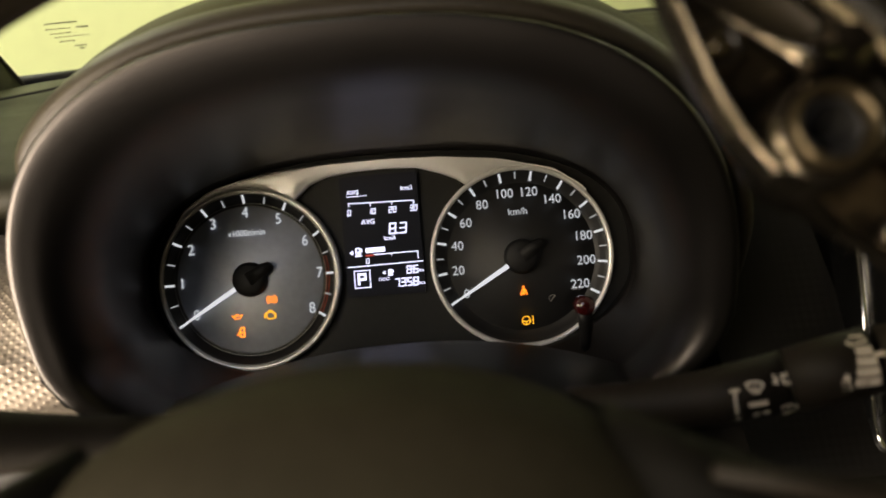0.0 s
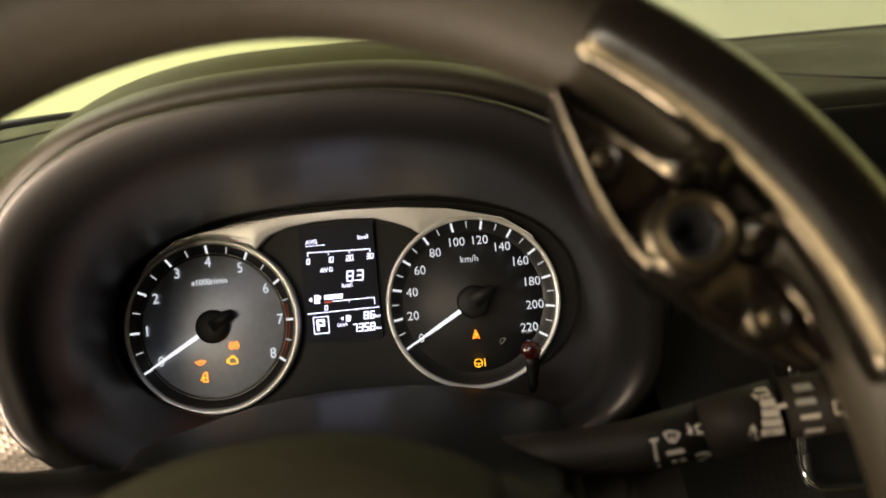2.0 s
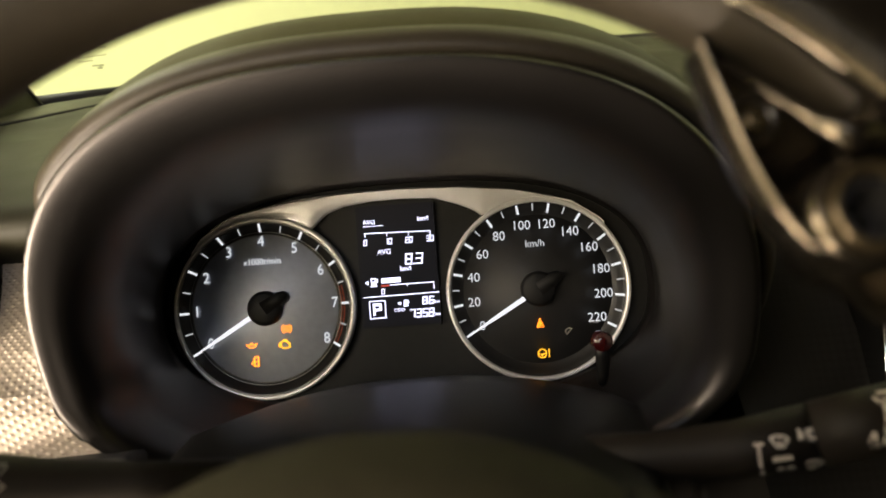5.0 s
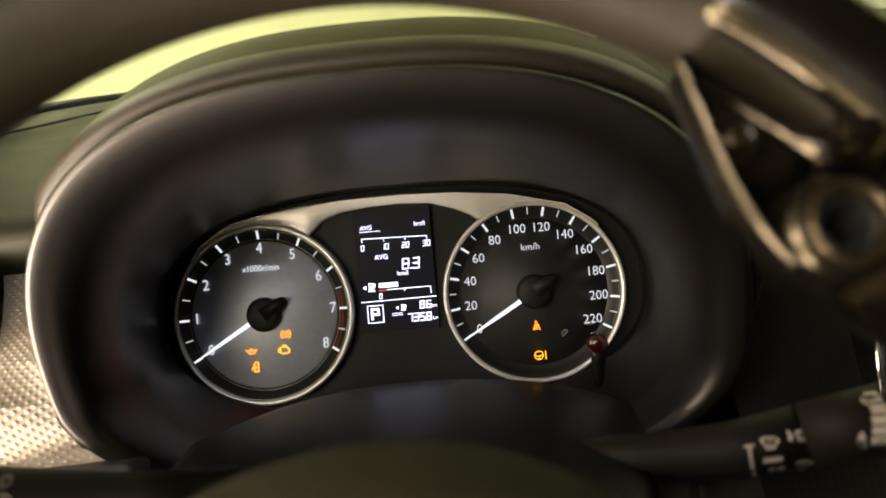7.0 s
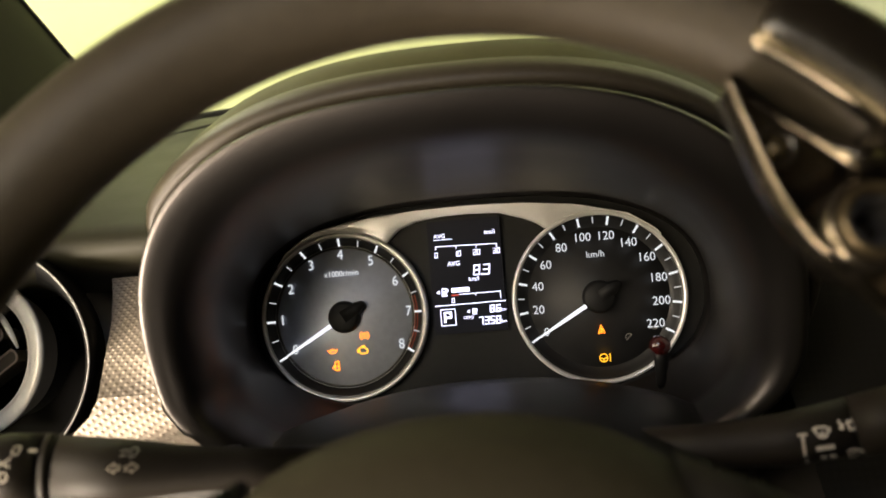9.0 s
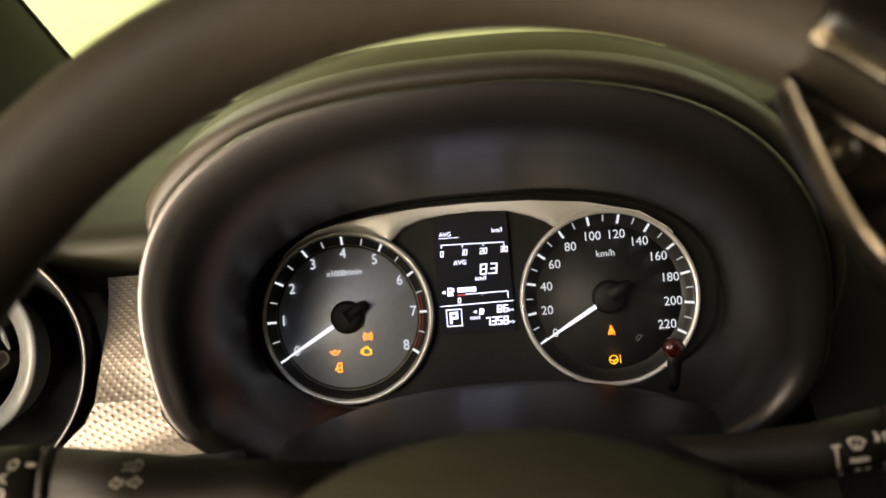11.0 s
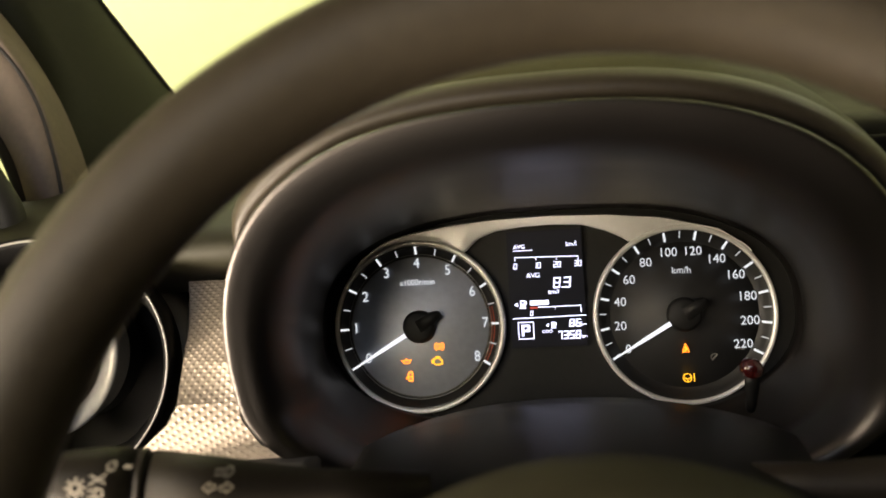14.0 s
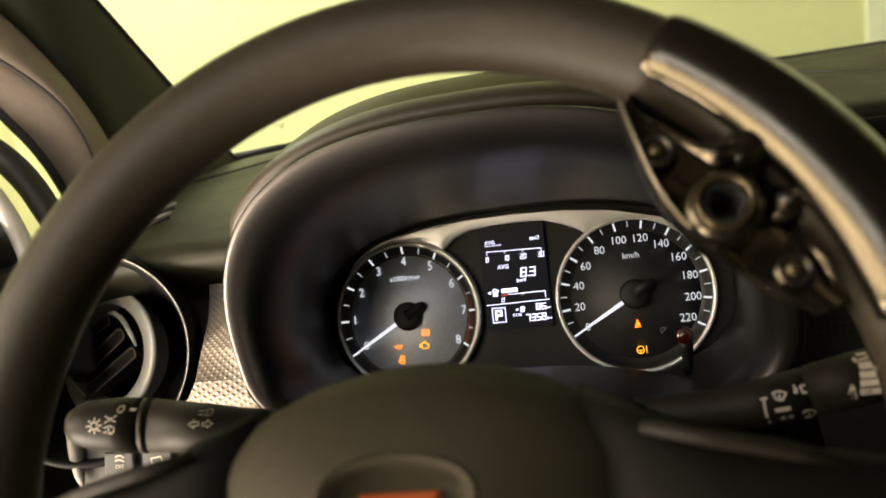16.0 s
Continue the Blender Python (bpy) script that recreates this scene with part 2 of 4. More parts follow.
def glyphs(bm):
    """The characters of a word, one mesh each; pieces above one another stay together."""
    todo, islands = set(bm.verts), []
    while todo:
        stack, seen = [todo.pop()], set()
        while stack:
            v = stack.pop()
            seen.add(v)
            for e in v.link_edges:
                w = e.other_vert(v)
                if w in todo:
                    todo.discard(w)
                    stack.append(w)
        islands.append(seen)
    spans = []
    for isl in sorted(islands, key=lambda k: min(v.co.x for v in k)):
        lo, hi = min(v.co.x for v in isl), max(v.co.x for v in isl)
        if spans and lo < spans[-1][1] - 0.35 * (hi - lo):
            spans[-1] = (spans[-1][0], max(hi, spans[-1][1]), spans[-1][2] | isl)
        else:
            spans.append((lo, hi, isl))
    out = []
    for lo, hi, verts in spans:
        one = bmesh.new()
        copy = {v: one.verts.new(v.co) for v in verts}
        for fa in {f for v in verts for f in v.link_faces}:
            one.faces.new([copy[v] for v in fa.verts])
        out.append(one)
    return out


# ---- garage ----
def slab(name, lo, hi, material, label, category):
    bm = box(lo, hi)
    me = bpy.data.meshes.new(name)
    bm.to_mesh(me)
    bm.free()
    me.materials.append(material)
    return tagged(new(name, me), label, category, kind="structure")


slab("floor", (-2.2, -4.0, -0.1), (2.6, 2.6, 0.0), M_FLOOR, "grey concrete garage floor under the car", "floor")
slab("wall_front", (-2.2, 2.3, 0.0), (0.81, 2.45, 2.6), M_WALL, "yellow-green painted garage wall ahead of the car", "wall")
slab("wall_front_pier", (0.81, 2.25, 0.0), (2.6, 2.45, 2.6), M_WALLW, "white painted pier beside the yellow-green wall", "wall")
slab("wall_left", (-2.35, -4.0, 0.0), (-2.2, 2.45, 2.6), M_WALL, "yellow-green painted garage side wall", "wall")
slab("wall_right", (2.6, -4.0, 0.0), (2.75, 2.45, 2.6), M_WALL, "yellow-green painted garage side wall", "wall")
slab("wall_rear", (-2.35, -4.15, 0.0), (2.75, -4.0, 2.6), M_WALL, "yellow-green painted garage rear wall", "wall")
slab("ceiling", (-2.35, -4.15, 2.6), (2.75, 2.45, 2.7), M_WALLW, "white garage ceiling over the car", "ceiling")

# ---- car shell ----
shell = thing("car_body", (0.45, 0.2, -0.9), "dark panels out of view that close the car cabin", "car")
# unseen panels added to shade the cabin, near black against bounced light
part("roof_lining", box((-0.5, -1.6, 0.52), (1.4, -0.05, 0.55), 0.01), M_BODY, shell)
part("floor_pan", box((-0.55, -1.8, -0.75), (1.4, 0.5, -0.7), 0.01), M_PAD, shell)
part("rear_trim", box((-0.5, -1.75, -0.7), (1.4, -1.7, 0.5), 0.01), M_BODY, shell)
part("far_side_trim", box((1.35, -1.7, -0.7), (1.4, 0.4, 0.1), 0.01), M_PAD, shell)
part("bulkhead", box((-0.55, 0.46, -0.7), (1.4, 0.5, 0.24), 0.005), M_BLACK, shell)


# ---- dashboard ----
dash = thing("dashboard", (0.2, 0.2, -0.4), "dark grey soft-touch dashboard below the windscreen", "dashboard")
PAD = [(0.06, 0.030), (-0.03, 0.038), (-0.085, 0.044), (-0.104, 0.051), (-0.105, 0.060), (-0.088, 0.070), (0.03, 0.125), (0.10, 0.142), (0.20, 0.186), (0.245, 0.205), (0.256, 0.208), (0.36, 0.245), (0.45, 0.272), (0.46, 0.255)]


def screen_y(x):
    """How far forward the foot of the windscreen lies."""
    return 0.45 - 0.19 * (max(0.4 - x, 0) / 0.75) ** 2


def pad_ring(x):
    f = (screen_y(x) - 0.03) / 0.42
    drop = 0.08 * max(0.0, (-x - 0.30) / 0.3) ** 2
    return [(x, y if z < 0.12 else 0.03 + (y - 0.03) * f, (z if z < 0.12 else 0.125 + (z - 0.125) * f) - drop) for y, z in PAD]


def pad_cut(x):
    """Behind the hood the pad keeps only its upper sheet."""
    ring = pad_ring(x)
    if -0.160 < x < 0.182:
        return [(px, 0.034, 0.128) if py < 0.034 or pz < 0.12 else (px, py, pz) for px, py, pz in ring]
    if x > 0.18:
        return [(x, 0.060 - 0.006 * k, 0.07 + 0.009 * k) for k in range(6)] + [(x, 0.029, 0.1235)] + ring[7:]
    return ring


xs = sorted([-0.62 + i * 0.04 for i in range(50)] + [-0.161, -0.159, 0.181, 0.183])
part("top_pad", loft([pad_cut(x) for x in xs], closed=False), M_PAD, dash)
part("left_fascia", box((-0.6, 0.03, -0.4), (-0.12, 0.07, 0.062), 0.006), M_BLACK, dash)
# near-black sheets put the shade below the pad into their colour
part("right_fascia", box((0.186, 0.022, -0.4), (1.3, 0.055, 0.113), 0.006), M_COLUMN, dash)
part("lower_fascia", box((0.0, 0.062, -0.45), (1.3, 0.09, -0.01), 0.004), M_COLUMN, dash)
part("pad_seam", tube([(x, 0.235 - 0.78 * (x - 0.275), 0.2005 - 0.34 * (x - 0.275)) for x in [0.262 + 0.03 * k for k in range(7)]], 0.0022, 8), M_RUBBER, dash, "dark seam across the dash top")
part("pad_seam", tube([(-0.345, 0.110, 0.1525), (-0.316, 0.129, 0.1600), (-0.301, 0.139, 0.1640), (-0.281, 0.158, 0.1720), (-0.259, 0.188, 0.1830), (-0.235, 0.222, 0.1950)], 0.0042, 10, flat=0.5), M_RUBBER, dash, "dark seam across the dash top")

# instrument hood: inner cone, lip, groove, outer ridge and flared outer skin
LIPK, LIPY, LIPC, LIPA, LIPT = -0.571, -0.1495, (0.0060, -0.030), 0.1728, 0.1325
R_RING, DX = 0.0585, 0.0876
BROW_TOP = [(-0.150, 0.005), (-0.140, 0.0262), (-0.126, 0.047), (-0.107, 0.0590), (-0.088, 0.0632), (-0.062, 0.0672), (-0.032, 0.0692), (0.005, 0.0696), (0.041, 0.0682), (0.077, 0.0640), (0.112, 0.0548), (0.129, 0.043), (0.139, 0.031), (0.150, 0.010)]


def interp(tab, x):
    for (x0, z0), (x1, z1) in zip(tab, tab[1:]):
        if x0 <= x <= x1:
            return z0 + (z1 - z0) * (x - x0) / (x1 - x0)
    return tab[0][1] if x < tab[0][0] else tab[-1][1]


def mouth(cx, cz, a, top, bot, n_top, n_low, count=160):
    """Even closed outline, squarer than an ellipse, with its own roundness above and below."""
    out = []
    for i in range(count):
        c, s = math.cos(2 * math.pi * i / count), math.sin(2 * math.pi * i / count)
        n = n_top if s > 0 else n_low
        r = (abs(c) ** n + abs(s) ** n) ** (-1 / n)
        out.append((cx + a * r * c, cz + (top if s > 0 else bot) * r * s))
    return out


def squircle(a, top, bot):
    return mouth(*LIPC, a, top, bot, 2.55, 2.24)


LIP = squircle(LIPA, LIPT, 0.072)
THROAT = mouth(0.003, 0.0, 0.1550, 0.0742, 0.068, 2.55, 2.4)


def on_plane(pts, off):
    return [(x, LIPY + off + LIPK * z, z) for x, z in pts]


def grown(side, up, off):
    """The mouth's outline widened; the widening dies out below the dash top."""
    out = []
    for (x, z), (gx, gz) in zip(LIP, squircle(LIPA + side, LIPT + up, 0.074)):
        w = min(max((z - 0.030) / 0.032 if x < 0 else (z + 0.05) / 0.06, 0), 1)
        w = w * w * (3 - 2 * w)
        lo = 0.0012 if x < 0 else min(0.0055, side)
        nx = x + (gx - x) * w + (1 - w) * lo * (1 if x > 0 else -1)
        nz = z + (gz - z) * w
        out.append((nx, LIPY + off + LIPK * nz, nz))
    return out


lip3 = on_plane(LIP, 0)
thr3 = [(x, -0.010, z) for x, z in THROAT]
rings = [[(x, 0.004, z) for x, z in THROAT], thr3, [(x * 1.008, -0.0118, z * 1.016) for x, z in THROAT]]
ROLL = ((0.0196, 0.0560), (0.0193, 0.0460), (0.0188, 0.0370), (0.0180, 0.0290), (0.0169, 0.0220), (0.0155, 0.0162), (0.0138, 0.0114), (0.0118, 0.0077), (0.0097, 0.0050), (0.0076, 0.0030), (0.0055, 0.0016), (0.0034, 0.0007), (0.0016, 0.0002))
roll3 = [(x, LIPY + ROLL[0][1] + LIPK * z, z) for x, z in squircle(LIPA - ROLL[0][0], LIPT - ROLL[0][0], 0.072 - ROLL[0][0] * 0.6)]
for w in (0.08, 0.18, 0.32, 0.48, 0.64, 0.80, 0.92):
    e = w ** 0.85
    rings.append([tuple(a[q] + (b[q] - a[q]) * (e if q != 1 else w) for q in range(3)) for a, b in zip(thr3, roll3)])
rings += [[(x, LIPY + d + LIPK * z, z) for x, z in squircle(LIPA - f, LIPT - f, 0.072 - f * 0.6)] for f, d in ROLL]
rings += [lip3, grown(0.0014, 0.0008, 0.0008), grown(0.0034, 0.0018, 0.0040), grown(0.0056, 0.0028, 0.0100), grown(0.0080, 0.0040, 0.0190), grown(0.0102, 0.0052, 0.0280)]
part("instrument_hood", loft(rings), M_HOOD, dash, "hood with a rounded lip, near black to hold the shade inside it")
rings = [grown(0.0100, 0.0050, 0.0300), grown(0.0118, 0.0064, 0.0262), grown(0.0136, 0.0082, 0.0248), grown(0.0160, 0.0110, 0.0258), grown(0.0190, 0.0150, 0.0298), grown(0.0216, 0.0186, 0.0358), grown(0.0236, 0.0212, 0.0420), grown(0.0248, 0.0229, 0.0478), grown(0.0246, 0.0226, 0.0520)]
part("hood_ridge", loft(rings), M_RIDGE, dash, "dark brown grained outer ridge of the hood")
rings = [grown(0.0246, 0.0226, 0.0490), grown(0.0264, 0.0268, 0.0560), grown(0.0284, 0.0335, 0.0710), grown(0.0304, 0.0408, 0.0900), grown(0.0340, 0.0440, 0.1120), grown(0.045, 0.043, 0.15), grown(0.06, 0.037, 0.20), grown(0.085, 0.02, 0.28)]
part("hood_top", loft(rings), M_SKIN, dash, "dark grey top skin of the hood, yellow wall light in its colour")

# ---- instrument cluster ----
cluster = thing("instrument_cluster", (0, 0.01, -0.06), "lit car instrument cluster with two round dials and a narrow display", "instrument cluster")
part("backing", plate([(x * 1.02, z * 1.03) for x, z in THROAT], 0.004, 0.012), M_MASK, cluster, smooth=False)


CONE0, CONE1 = 0.0474, 0.0551


def cone_y(r):
    """Depth of the sloped band that carries the ticks."""
    return -0.0045 * min(max((r - CONE0) / (CONE1 - CONE0), 0), 1)


def ring_bezel(cx):
    prof = [(0.0551, 0.002), (0.0551, -0.0042), (0.0556, -0.0054), (0.0564, -0.0060), (0.0575, -0.0060), (R_RING - 0.0003, -0.0054), (R_RING, -0.0044), (R_RING + 0.0003, 0.003)]
    return turned(prof, (cx, 0, 0), count=96)


def dial(cx, name, label):
    face = part(name, turned([(0.0001, 0.0), (CONE0, 0.0), (CONE0, 0.003)], (cx, 0, 0), count=96), M_FACE, cluster, label)
    part("tick_band", turned([(CONE0, cone_y(CONE0)), (0.0523, cone_y(0.0523)), (0.0524, cone_y(0.0523) - 0.0006), (0.0551, cone_y(0.0551) - 0.0006)], (cx, 0, 0), count=96), M_CONE, face)
    part("bezel_ring", ring_bezel(cx), M_SILVER, cluster, "satin silver ring")
    return face


tach = dial(-DX, "tachometer", "grey and black tachometer dial")
speedo = dial(DX, "speedometer", "black speedometer dial")
part("inner_disc", turned([(0.0001, -0.0012), (0.0465, -0.0012), (0.0472, -0.0008), (0.0474, 0.0)], (-DX, 0, 0), count=96), M_DIAL, tach)
part("inner_edge", turned([(0.0472, -0.0016), (0.0477, -0.0016), (0.0477, -0.0004), (0.0472, -0.0004)], (-DX, 0, 0), count=96, closed_profile=True), M_EDGE, tach)


def tick(cx, deg, r0, r1, w, material, parent):
    a = math.radians(deg)
    s, c = math.sin(a), math.cos(a)
    bm = ribbon([[(cx + r0 * s, r0 * c), (cx + r1 * s, r1 * c)]], w, 0.0, 0.0003)
    for v in bm.verts:
        v.co.y += cone_y(math.hypot(v.co.x - cx, v.co.z)) - 0.0013
    part("tick", bm, material, parent, smooth=False)


for i in range(17):
    big = i % 2 == 0
    tick(-DX, (i / 2 - 4) * 30, 0.0497, 0.0540 if big else 0.0533, 0.0015 if big else 0.0008, M_TICK if big else M_TICKS, tach)
for k in range(9):
    a = math.radians((k - 4) * 30)
    r = (0.042, 0.0442, 0.0425, 0.0425, 0.0425, 0.0425, 0.043, 0.045, 0.0445)[k]
    lettering("digit", str(k), 0.0098, (-DX + r * math.sin(a), -0.002, r * math.cos(a) + 0.0005), M_NUM, tach, squeeze=0.9)
# thin rings stand in for glints reflected in the sloped band
for r in (0.0487, 0.0545):
    part("band_glint", turned([(r, cone_y(r) - 0.0012), (r + 0.0004, cone_y(r) - 0.0014), (r + 0.0006, cone_y(r) - 0.0008)], (-DX, 0, 0), count=96), M_EDGE, tach)
lettering("unit_letter", "x1000r/min", 0.0057, (-DX, -0.0024, 0.030), M_TICK, tach, squeeze=0.92)
for r in (0.0494, 0.0512):
    band = []
    for d in range(77, 121, 2):
        sn, cs = math.sin(math.radians(d)), math.cos(math.radians(d))
        band.append([(-DX + q * sn, cone_y(q) - 0.0006, q * cs) for q in (r - 0.00045, r + 0.00045)])
    part("red_zone", loft(band, closed=False), M_REDZONE, tach, "red band of the high speeds")
for i in range(23):
    big = i % 2 == 0
    tick(DX, (i - 11) * 240 / 22, 0.0493 if big else 0.0503, 0.0540, 0.0015 if big else 0.0008, M_TICK if big else M_TICKS, speedo)
for i in range(12):
    a = math.radians((i * 20 - 110) * 240 / 220)
    r = 0.0415 if i not in (0,) else 0.0425
    lettering("digit", str(i * 20), 0.0083, (DX + r * math.sin(a), -0.002, r * math.cos(a)), M_NUM, speedo, squeeze=0.98)
lettering("unit_letter", "km/h", 0.0062, (DX, -0.002, 0.0288), M_NUM, speedo)


def needle(cx, parent):
    a = math.radians(-120)
    d = Vector((math.sin(a), 0, math.cos(a)))
    n = Vector((d.z, 0, -d.x))
    c = Vector((cx, -0.0055, 0))
    pts = []
    for r, w in ((0.009, 0.0016), (0.030, 0.0013), (0.0525, 0.0004)):
        pts.append([c + d * r + n * w, c + d * r + n * w * 0.4 + Vector((0, -0.001, 0)), c + d * r - n * w * 0.4 + Vector((0, -0.001, 0)), c + d * r - n * w])
    part("needle", loft(pts, closed=True, cap0=True, cap1=True), M_NEEDLE, parent, "white lit needle")
    hub = part("needle_hub", turned([(0.0001, -0.0085), (0.0085, -0.0085), (0.0105, -0.0072), (0.0112, -0.0045), (0.0112, -0.001)], (cx, 0, 0), count=48), M_HUBCAP, parent)
    tail = []
    for r, w in ((0.0, 0.006), (0.0105, 0.0048), (0.0160, 0.0030), (0.0172, 0.0012)):
        p = c - d * r
        tail.append([p + n * w + Vector((0, 0.003, 0)), p + n * w * 0.7 + Vector((0, -0.0042, 0)), p - n * w * 0.7 + Vector((0, -0.0042, 0)), p - n * w + Vector((0, 0.003, 0))])
    part("needle_tail", loft(tail, cap0=True, cap1=True), M_HUBCAP, hub)


needle(-DX, tach)
needle(DX, speedo)

# silver brow over the dials and the black mask with the display
BROW_LOW = [(-0.054, 0.049), (-0.045, 0.0575), (-0.033, 0.0618), (-0.015, 0.0638), (0.004, 0.0642), (0.025, 0.0630), (0.04, 0.058), (0.05, 0.0535), (0.056, 0.049)]


rows = []
for i in range(121):
    x = -0.132 + i * 0.264 / 120
    lows = [math.sqrt(max((R_RING + 0.0001) ** 2 - (x - s) ** 2, 0)) for s in (-DX, DX)]
    low = max(lows)
    if -0.054 <= x <= 0.056:
        low = max(low, interp(BROW_LOW, x))
    hi = max(interp(BROW_TOP, x), low + 0.0005)
    rows.append([(x, 0.003, low), (x, -0.0034, low), (x, -0.0046, low + (hi - low) * 0.10), (x, -0.0050, low + (hi - low) * 0.5), (x, -0.0058, low + (hi - low) * 0.9), (x, -0.0056, hi), (x, 0.003, hi)])
part("silver_brow", loft(rows, closed=False), M_SILVER, cluster, "satin silver brow over the dials")
part("brow_edge", tube([(r[5][0], -0.0066, r[5][2] + 0.0002) for r in rows[4:108:3]], 0.0006, 8), M_CHROME, cluster, "thin bright edge of the brow")
lcd = part("display", plate([(-0.0255, 0.0605), (0.0245, 0.0605), (0.0245, -0.0175), (-0.0255, -0.0175)], -0.0005, 0.003), M_LCDBACK, cluster, "narrow dark display with white segments", smooth=False)
YL = -0.0012


def word(body, size, x, z, material=M_LCD, squeeze=1.0):
    return lettering("display_letter", body, size, (x, YL, z), material, lcd, squeeze=squeeze, thick=0.0001)


def strokes(name, lines, w, material=M_LCD):
    return part(name, ribbon(lines, w * 0.82, YL, 0.0002), material, lcd, smooth=False)


SEGS = {"0": "abcdef", "1": "bc", "2": "abged", "3": "abgcd", "4": "fgbc", "5": "afgcd", "6": "afgedc", "7": "abc", "8": "abcdefg"}


def figures(text, x, z, w, h, pitch, stroke, slant=0.10):
    """Slanted seven-segment figures, the text's middle at (x, z)."""
    x0 = x - pitch * (len(text) - 1) / 2
    for k, ch in enumerate(text):
        lines = []
        cx = x0 + k * pitch

        def at(u, v):
            return (cx + u * w / 2 + slant * v * h / 2, z + v * h / 2)

        spot = {"a": ((-1, 1), (1, 1)), "b": ((1, 1), (1, 0)), "c": ((1, 0), (1, -1)), "d": ((-1, -1), (1, -1)), "e": ((-1, 0), (-1, -1)), "f": ((-1, 1), (-1, 0)), "g": ((-1, 0), (1, 0))}
        for c in SEGS.get(ch, ""):
            p, q = spot[c]
            lines.append([at(*p), at(*q)])
        strokes("display_figure", lines, stroke)


word("AVG", 0.0040, -0.0173, 0.0500)
strokes("display_line", [[(-0.0215, 0.0476), (-0.0085, 0.0476)]], 0.0004)
word("km/l", 0.0042, 0.0175, 0.0503)
strokes("economy_scale", [[(-0.0205, 0.0410), (-0.0205, 0.0432), (0.0215, 0.0420), (0.0215, 0.0396)], [(-0.0065, 0.0428), (-0.0065, 0.0408)], [(0.0075, 0.0424), (0.0075, 0.0404)]], 0.00055)
for s, x in (("0", -0.0205), ("10", -0.0058), ("20", 0.0075), ("30", 0.0212)):
    figures(s, x, 0.0372, 0.0017, 0.0034, 0.0026, 0.00055)
word("AVG", 0.0044, -0.0088, 0.0305)
figures("8", 0.0066, 0.0250, 0.0038, 0.0064, 0.0055, 0.0009)
figures("3", 0.0134, 0.0250, 0.0038, 0.0064, 0.0055, 0.0009)
strokes("display_point", [[(0.0098, 0.0219), (0.0101, 0.0219)]], 0.0010)
word("km/l", 0.0042, 0.0042, 0.0190)
strokes("fuel_bar", [[(-0.0108, 0.0122), (-0.0006, 0.0122)]], 0.0036)
strokes("fuel_scale", [[(-0.0065, 0.0092), (0.0215, 0.0092), (0.0215, 0.0048)], [(0.0045, 0.0090), (0.0045, 0.0078)]], 0.0006)
strokes("fuel_reserve", [[(-0.0118, 0.0089), (-0.0075, 0.0089)]], 0.0013, M_REDLCD)
figures("0", -0.0112, 0.0053, 0.0016, 0.0030, 0.003, 0.0005)


def pump(x, z, k):
    """A petrol pump: body with a window, foot and hose."""
    return [[(x - 0.0014 * k, z - 0.002 * k), (x - 0.0014 * k, z + 0.002 * k), (x + 0.0008 * k, z + 0.002 * k), (x + 0.0008 * k, z - 0.002 * k)], [(x - 0.0014 * k, z), (x + 0.0008 * k, z)], [(x - 0.0003 * k, z - 0.002 * k), (x - 0.0003 * k, z)], [(x - 0.0019 * k, z - 0.0022 * k), (x + 0.0013 * k, z - 0.0022 * k)], [(x + 0.0008 * k, z + 0.0002 * k), (x + 0.0018 * k, z + 0.0002 * k), (x + 0.0018 * k, z + 0.0014 * k)]]


strokes("fuel_icon", pump(-0.0166, 0.0116, 1.15), 0.0008)
part("fuel_side_arrow", plate([(-0.0226, 0.0114), (-0.0202, 0.0127), (-0.0202, 0.0101)], YL, YL + 0.0002), M_LCD, lcd, smooth=False)
strokes("display_line", [[(-0.0240, 0.0022), (0.0245, 0.0026)]], 0.0006)
strokes("gear_frame", [[(-0.0205, -0.0005), (-0.0105, -0.0005), (-0.0105, -0.0115), (-0.0205, -0.0115), (-0.0205, -0.0005)]], 0.0006)
strokes("gear_letter", [[(-0.0178, -0.0092), (-0.0178, -0.0028), (-0.0136, -0.0028), (-0.0136, -0.0062), (-0.0178, -0.0062)]], 0.0016)
strokes("range_icon", pump(0.0030, -0.0030, 0.8), 0.0008)
part("range_arrow", plate([(-0.0024, -0.0030), (-0.0004, -0.0019), (-0.0004, -0.0041)], YL, YL + 0.0002), M_LCD, lcd, smooth=False)
word("ODO", 0.0029, -0.0015, -0.0072)
figures("86", 0.0172, -0.0022, 0.0026, 0.0044, 0.0042, 0.0008)
word("km", 0.0030, 0.0228, -0.0033)
figures("7358", 0.0128, -0.0100, 0.0026, 0.0048, 0.0040, 0.0008)
word("km", 0.0030, 0.0228, -0.0113)


def lamp_icon(name, lines, w, parent, material):
    lines = [[(x + (px - x) * 0.86, z + (pz - z) * 0.86) for px, pz in ln] for ln in lines]
    return part(name, ribbon(lines, w, -0.0018), material, parent, smooth=False)


def ring_of(cx, cz, r, rz=None):
    return arc(cx, cz, r, 0, 360, 20, rz)


